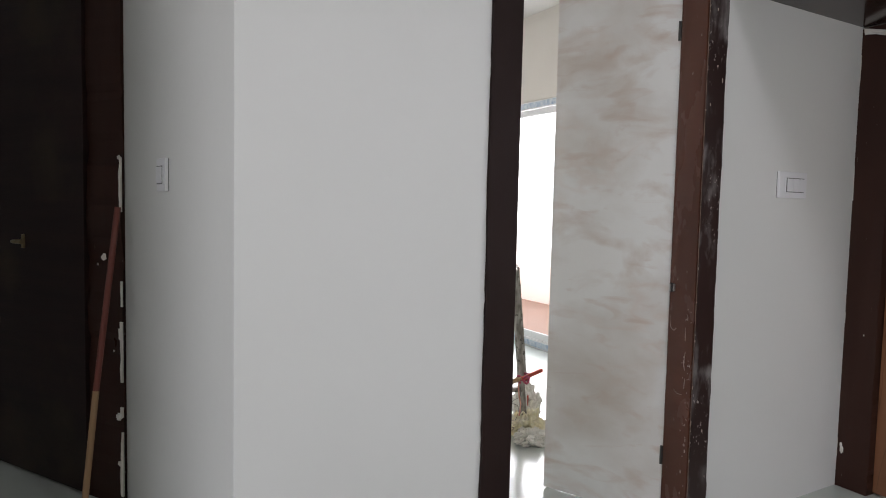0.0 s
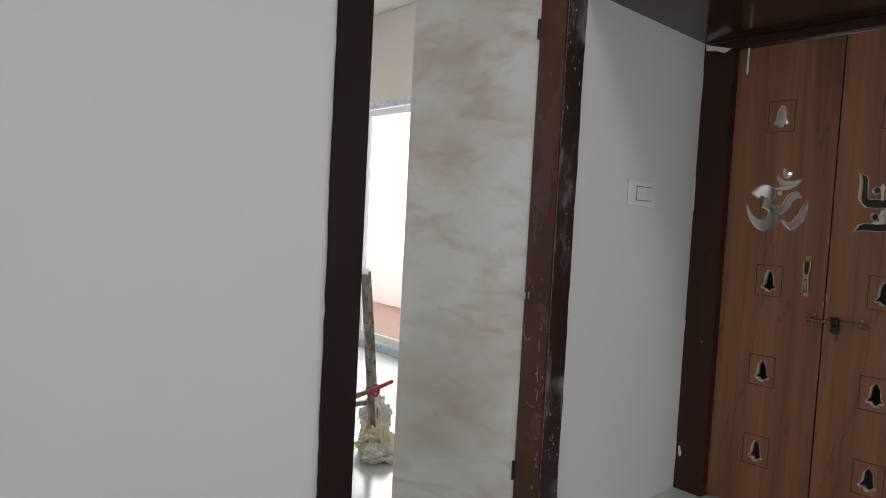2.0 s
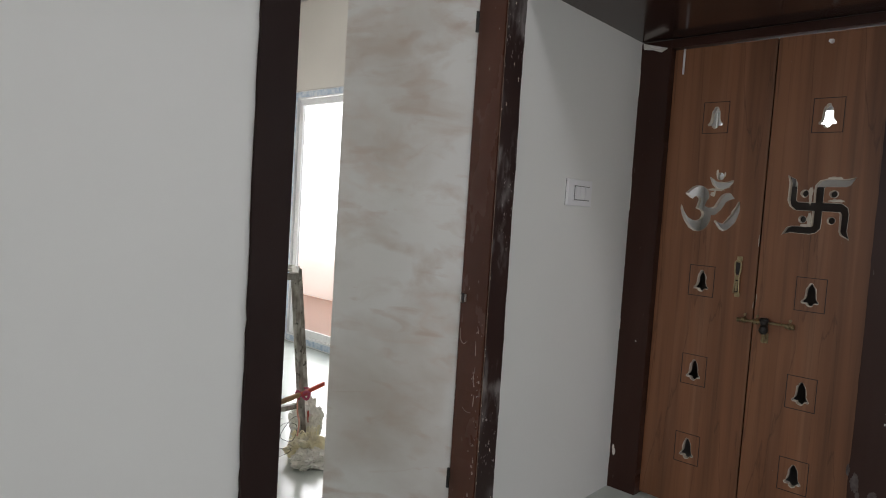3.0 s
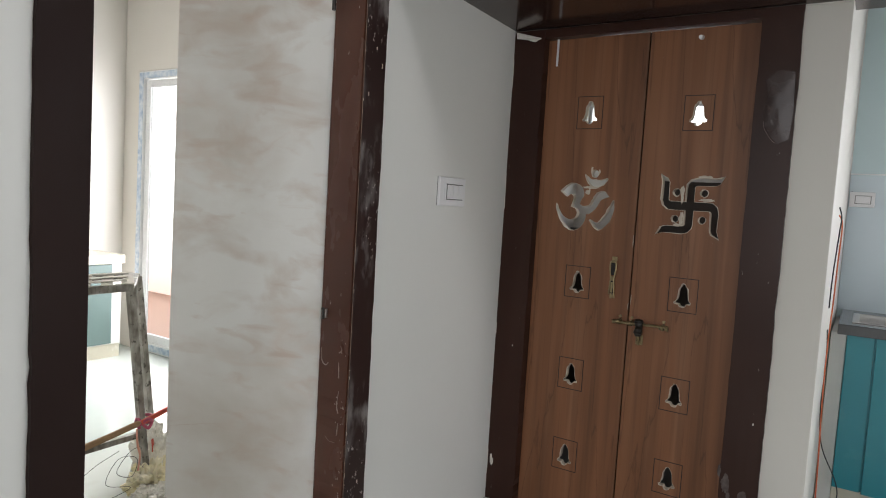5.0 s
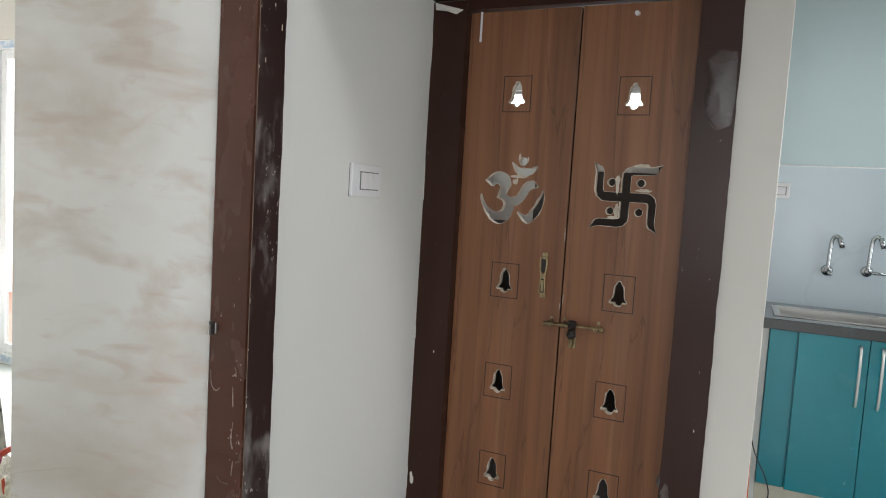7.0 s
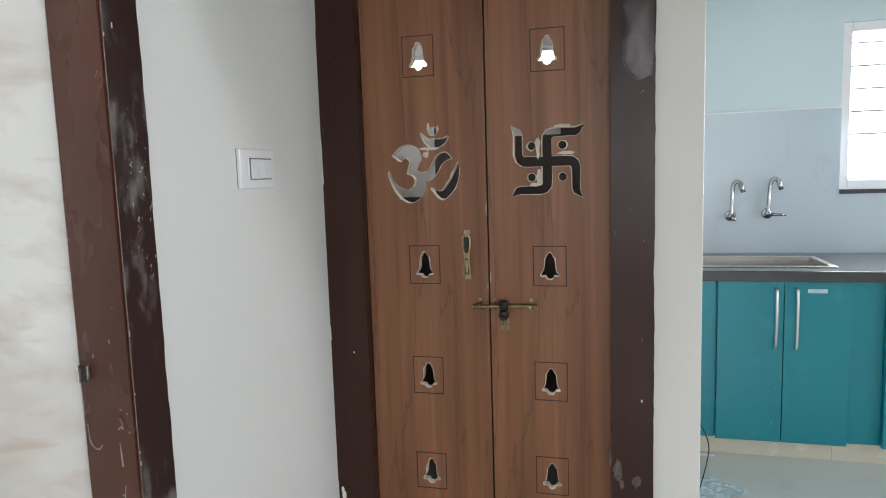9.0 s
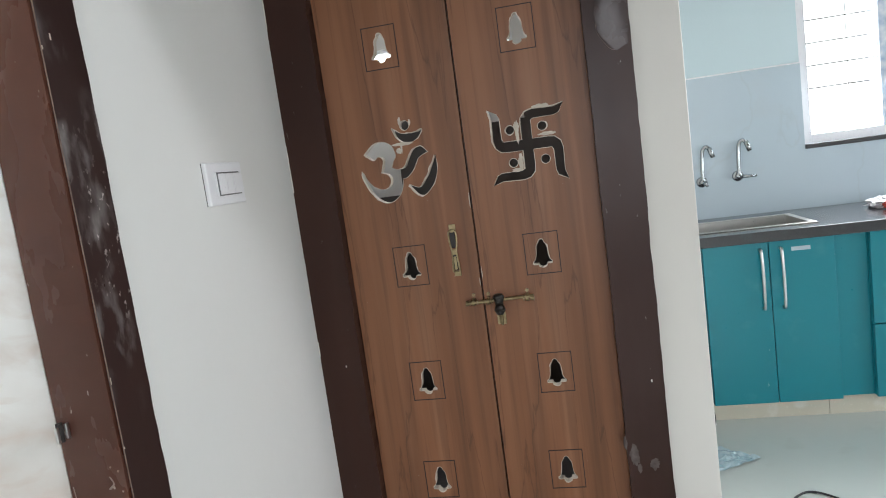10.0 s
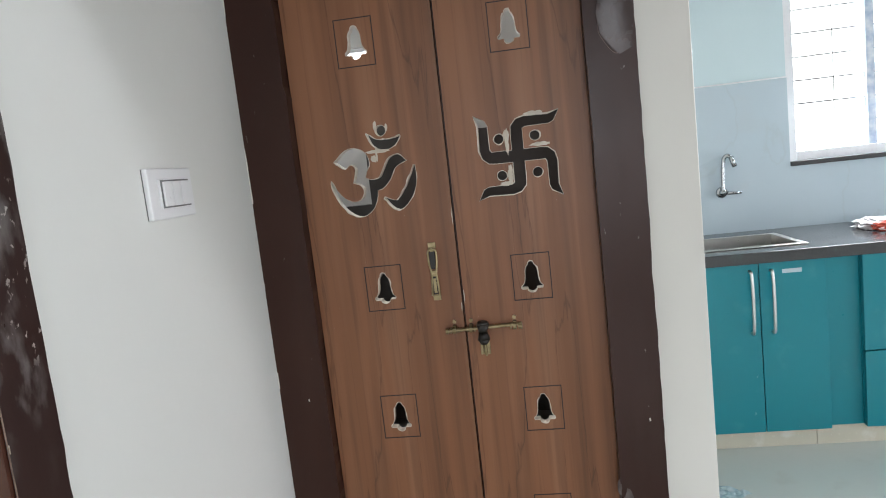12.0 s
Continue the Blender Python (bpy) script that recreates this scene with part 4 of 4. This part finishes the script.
for k in range(6):
    part("tile", boxes((4.0, 4.006, max(-2.7, 0.40 - 0.6 * (k + 1) + 0.0015), 0.40 - 0.6 * k - 0.0015, 0.0, 0.087), bevel=0.001), SKIRT, plinth)
structure("wall_counter_end", boxes((3.99, XK - 0.011, 0.40, YC - 0.001, 0.0, 0.808), bevel=0.002), WALL, "cream painted support wall under the worktop", "wall")


def kitchen_window():
    w = thing("window_2", "white kitchen window with a steel safety grille", "window")
    w["kind"] = "structure"
    a, b, z0, z1 = -1.45, -0.36, 1.17, 1.98
    part("window_frame", boxes((4.60, 4.66, b - 0.045, b, z0, z1), (4.60, 4.66, a, a + 0.045, z0, z1), (4.60, 4.66, a + 0.045, b - 0.045, z1 - 0.045, z1), (4.60, 4.66, a + 0.045, b - 0.045, z0, z0 + 0.045), bevel=0.003), UPVC, w)
    part("window_sill", boxes((4.555, 4.60, a, b, z0 - 0.022, z0), bevel=0.003), GRANITE, w, "thin dark granite sill")
    part("mullion", boxes((4.61, 4.65, -0.775, -0.735, z0 + 0.045, z1 - 0.045), bevel=0.003), TAPE, w, "sash stile with blue printed film")
    part("mullion", boxes((4.615, 4.655, -0.870, -0.835, z0 + 0.045, z1 - 0.045), bevel=0.003), TAPE, w, "sash stile with blue printed film")
    for k in range(7):
        z = z0 + 0.05 + 0.112 * k
        part("grille_bar", rod([(4.68, a, z), (4.68, b, z)], 0.0045, 8, 0), STEEL, w)
    for y in (-0.62, -1.05):
        part("grille_post", rod([(4.688, y, z0), (4.688, y, z1)], 0.0035, 8, 0), STEEL, w)
    for y0, y1 in ((-0.735, -0.405), (-1.405, -0.870)):
        pane = part("pane", boxes((4.627, 4.632, y0, y1, z0 + 0.045, z1 - 0.045)), GLASS, w)
        pane.visible_shadow = False
    return w


kitchen_window()
shw = thing("window_3", "small window high in the shrine room", "window")
shw["kind"] = "structure"
part("window_frame", boxes((4.61, 4.66, 1.02, 1.04, 1.56, 1.98), (4.61, 4.66, 1.94, 1.96, 1.56, 1.98), (4.61, 4.66, 1.04, 1.94, 1.96, 1.98), (4.61, 4.66, 1.04, 1.94, 1.56, 1.58), bevel=0.002), UPVC, shw)
part("mullion", boxes((4.615, 4.655, 1.46, 1.485, 1.58, 1.96), bevel=0.002), UPVC, shw)

top = thing("worktop", "black granite worktop with a polished front edge", "worktop")
slab = bmesh.new()
xs, ys = (3.935, 4.045, 4.395, XK - 0.011), (-2.7, -0.205, 0.375, 0.437)
corner = [[slab.verts.new((x, y, 0.812)) for y in ys] for x in xs]
cells = [slab.faces.new((corner[i][j], corner[i + 1][j], corner[i + 1][j + 1], corner[i][j + 1])) for i in range(3) for j in range(3) if (i, j) != (1, 1)]
raised = bmesh.ops.extrude_face_region(slab, geom=cells)["geom"]
bmesh.ops.translate(slab, vec=(0, 0, 0.040), verts=[g for g in raised if isinstance(g, bmesh.types.BMVert)])
part("slab", slab, GRANITE, top)
part("front_edge", boxes((3.927, 3.9346, -2.7, 0.437, 0.806, 0.8525), bevel=0.003), GRANITE, top, "polished rounded front edge")


def kitchen_sink():
    s = thing("kitchen_sink", "stainless steel sink set into the granite worktop", "sink")
    x0, x1, y0, y1, z = 4.035, 4.405, -0.215, 0.385, 0.853
    bm = boxes((x0, x0 + 0.028, y0, y1, z, z + 0.004), (x1 - 0.028, x1, y0, y1, z, z + 0.004), (x0 + 0.028, x1 - 0.028, y0, y0 + 0.028, z, z + 0.004), (x0 + 0.028, x1 - 0.028, y1 - 0.028, y1, z, z + 0.004), bevel=0.0015)
    part("rim", bm, STEEL, s)
    a, b, c, d = x0 + 0.022, x1 - 0.022, y0 + 0.022, y1 - 0.022
    f = z - 0.17
    bowl = boxes((a, a + 0.006, c, d, f, z + 0.002), (b - 0.006, b, c, d, f, z + 0.002), (a, b, c, c + 0.006, f, z + 0.002), (a, b, d - 0.006, d, f, z + 0.002), (a, b, c, d, f - 0.006, f))
    part("bowl", bowl, STEEL, s)
    part("drain", rod([(4.22, 0.08, f), (4.22, 0.08, f + 0.004)], 0.04, 20, 0), CHROME, s)
    return s


kitchen_sink()


def tap(y, z, lever):
    """A wall-mounted tap with a tall gooseneck spout."""
    t = thing("wall_tap", "chrome wall tap with a bent tall spout", "tap", "sink taps")
    x = XK - 0.010
    part("flange", rod([(x, y, z), (x - 0.010, y, z)], (0.028, 0.024), 18, 0), CHROME, t, smooth=True)
    part("valve_body", rod([(x - 0.010, y, z), (x - 0.040, y, z)], 0.015, 16, 0), CHROME, t, smooth=True)
    part("spout", rod([(x - 0.028, y, z), (x - 0.029, y - 0.002, z + 0.07), (x - 0.030, y - 0.006, z + 0.140), (x - 0.033, y - 0.012, z + 0.168), (x - 0.040, y - 0.026, z + 0.178), (x - 0.048, y - 0.040, z + 0.165)], 0.0098, 14), CHROME, t, smooth=True)
    part("nozzle", rod([(x - 0.047, y - 0.038, z + 0.172), (x - 0.056, y - 0.052, z + 0.122)], 0.0118, 14, 0), CHROME, t, "short straight nozzle", smooth=True)
    if lever:
        part("lever", rod([(x - 0.055, y - 0.012, z - 0.002), (x - 0.060, y - 0.075, z - 0.004)], (0.009, 0.006), 12, 0), CHROME, t, smooth=True)
    else:
        part("lever", rod([(x - 0.060, y, z), (x - 0.075, y - 0.012, z - 0.018)], (0.011, 0.008), 12, 0), CHROME, t, smooth=True)


tap(-0.035, 1.055, True)
tap(0.140, 1.045, False)


def bow_handle(parent, y, z0, z1, x):
    bm = rod([(x, y, z1), (x - 0.022, y, z1 - 0.012), (x - 0.030, y, (z0 + z1) / 2), (x - 0.022, y, z0 + 0.012), (x, y, z0)], 0.0065, 12)
    part("handle", bm, STEEL, parent, "brushed steel bow handle", smooth=True)


unit = thing("sink_unit", "teal laminate sink cabinet with two closed doors", "cabinet", "kitchen units")
part("body", boxes((3.974, XK - 0.012, -0.248, 0.398, 0.09, 0.68)), TEAL, unit)
part("top_rail", boxes((3.974, 4.03, -0.248, 0.398, 0.68, 0.810)), TEAL, unit)
part("end_panel", boxes((3.960, 3.973, 0.290, 0.398, 0.090, 0.806), bevel=0.0015), TEAL, unit)
for y0, y1, hy in ((0.0165, 0.283, 0.050), (-0.243, 0.0135, -0.031)):
    leaf = part("cabinet_door", boxes((3.953, 3.972, y0, y1, 0.086, 0.804), bevel=0.002), TEAL, unit)
    bow_handle(leaf, hy, 0.515, 0.772, 3.953)
    if hy < 0:
        part("sticker", boxes((3.9522, 3.953, -0.150, -0.075, 0.755, 0.772)), TILE, leaf, "torn pale sticker")
drawers = thing("drawer_unit", "teal laminate drawer cabinet under the worktop", "cabinet", "kitchen units")
part("body", boxes((3.974, XK - 0.012, -0.98, -0.3765, 0.09, 0.808)), TEAL, drawers)
part("filler_panel", boxes((3.978, 3.995, -0.376, -0.2485, 0.09, 0.806), bevel=0.0015), TEAL, drawers, "recessed teal filler panel")
for z0, z1 in ((0.086, 0.405), (0.410, 0.804)):
    dr = part("drawer_front", boxes((3.950, 3.972, -0.975, -0.378, z0, z1), bevel=0.002), TEAL, drawers)
    part("handle", rod([(3.950, -0.60, z1 - 0.07), (3.925, -0.61, z1 - 0.07), (3.925, -0.75, z1 - 0.07), (3.950, -0.76, z1 - 0.07)], 0.006, 10), STEEL, dr, smooth=True)

bag = thing("plastic_bag", "crumpled clear and red plastic bag on the worktop", "bag")
part("bag", crumple((4.30, -0.625, 0.852), (0.085, 0.085, 0.022), 2.4, 0.5), PLASTIC, bag)
part("red_print", crumple((4.215, -0.605, 0.853), (0.030, 0.050, 0.022), 9.4, 0.4, 4), RED, bag, "red printed part of the bag")

# blue plastic offcut on the floor
sheet = bmesh.new()
grid = {}
for i in range(25):
    for j in range(25):
        u, v = i / 24, j / 24
        if u + v <= 1.02:
            p = Vector((3.60, 0.195, 0)) * (1 - u - v) + Vector((3.47, 0.43, 0)) * u + Vector((3.77, 0.40, 0)) * v
            p.z = 0.004 + 0.014 * abs(noise.noise((p.x * 22, p.y * 22, 1))) + 0.010 * abs(noise.noise((p.x * 60, p.y * 60, 4)))
            p.x += 0.008 * noise.noise((p.y * 30, 2, 2))
            grid[i, j] = sheet.verts.new(p)
for (i, j) in list(grid):
    if (i + 1, j) in grid and (i, j + 1) in grid:
        sheet.faces.new((grid[i, j], grid[i + 1, j], grid[i, j + 1]))
    if (i + 1, j) in grid and (i, j + 1) in grid and (i + 1, j + 1) in grid:
        sheet.faces.new((grid[i + 1, j], grid[i + 1, j + 1], grid[i, j + 1]))
single("plastic_sheet", sheet, FILM, "crinkled pale blue plastic sheet lying on the floor", "plastic sheet")
single("trim_strip", boxes((3.950, 3.960, 0.285, 0.375, 0.0, 0.006), bevel=0.001), PLASTIC, "white plastic trim strip on the floor by the plinth", "strip")
single("floor_cable", rod([(3.02, 0.40, 0.005), (3.12, 0.335, 0.005), (3.22, 0.235, 0.005), (3.31, 0.155, 0.005), (3.335, 0.10, 0.005), (3.29, 0.04, 0.005), (3.20, -0.02, 0.005), (3.05, -0.12, 0.005), (2.9, -0.2, 0.005)], 0.0038, 8), CABLE, "black cable snaking over the tile floor", "cable")
single("hanging_cable", rod([(3.50, 0.462, 1.34), (3.485, 0.448, 1.30), (3.49, 0.450, 1.15), (3.50, 0.452, 1.0), (3.49, 0.456, 0.80), (3.50, 0.455, 0.6), (3.49, 0.447, 0.35), (3.46, 0.440, 0.10), (3.40, 0.43, 0.006), (3.2, 0.42, 0.006)], 0.0028, 8), ORANGE, "orange cable hanging from the kitchen wall", "cable")
single("hanging_cable", rod([(3.50, 0.463, 1.37), (3.47, 0.452, 1.33), (3.49, 0.455, 1.27), (3.47, 0.462, 1.1), (3.46, 0.463, 0.97)], 0.0026, 8), CABLE, "short black cable tied to the orange one", "cable")
single("hanging_cable", rod([(3.49, 0.462, 0.88), (3.50, 0.455, 0.75), (3.50, 0.458, 0.55), (3.50, 0.440, 0.40), (3.49, 0.380, 0.27), (3.50, 0.375, 0.18), (3.46, 0.42, 0.03), (3.42, 0.45, 0.006)], 0.0023, 8), CABLE, "thin black cable hanging near the floor", "cable")
single("wall_hook", rod([(4.568, 0.458, 1.478), (4.566, 0.446, 1.478), (4.566, 0.443, 1.44), (4.566, 0.442, 1.40)], 0.0022, 8, 3), CABLE, "bent thin wire hook on the kitchen tiles", "hook")
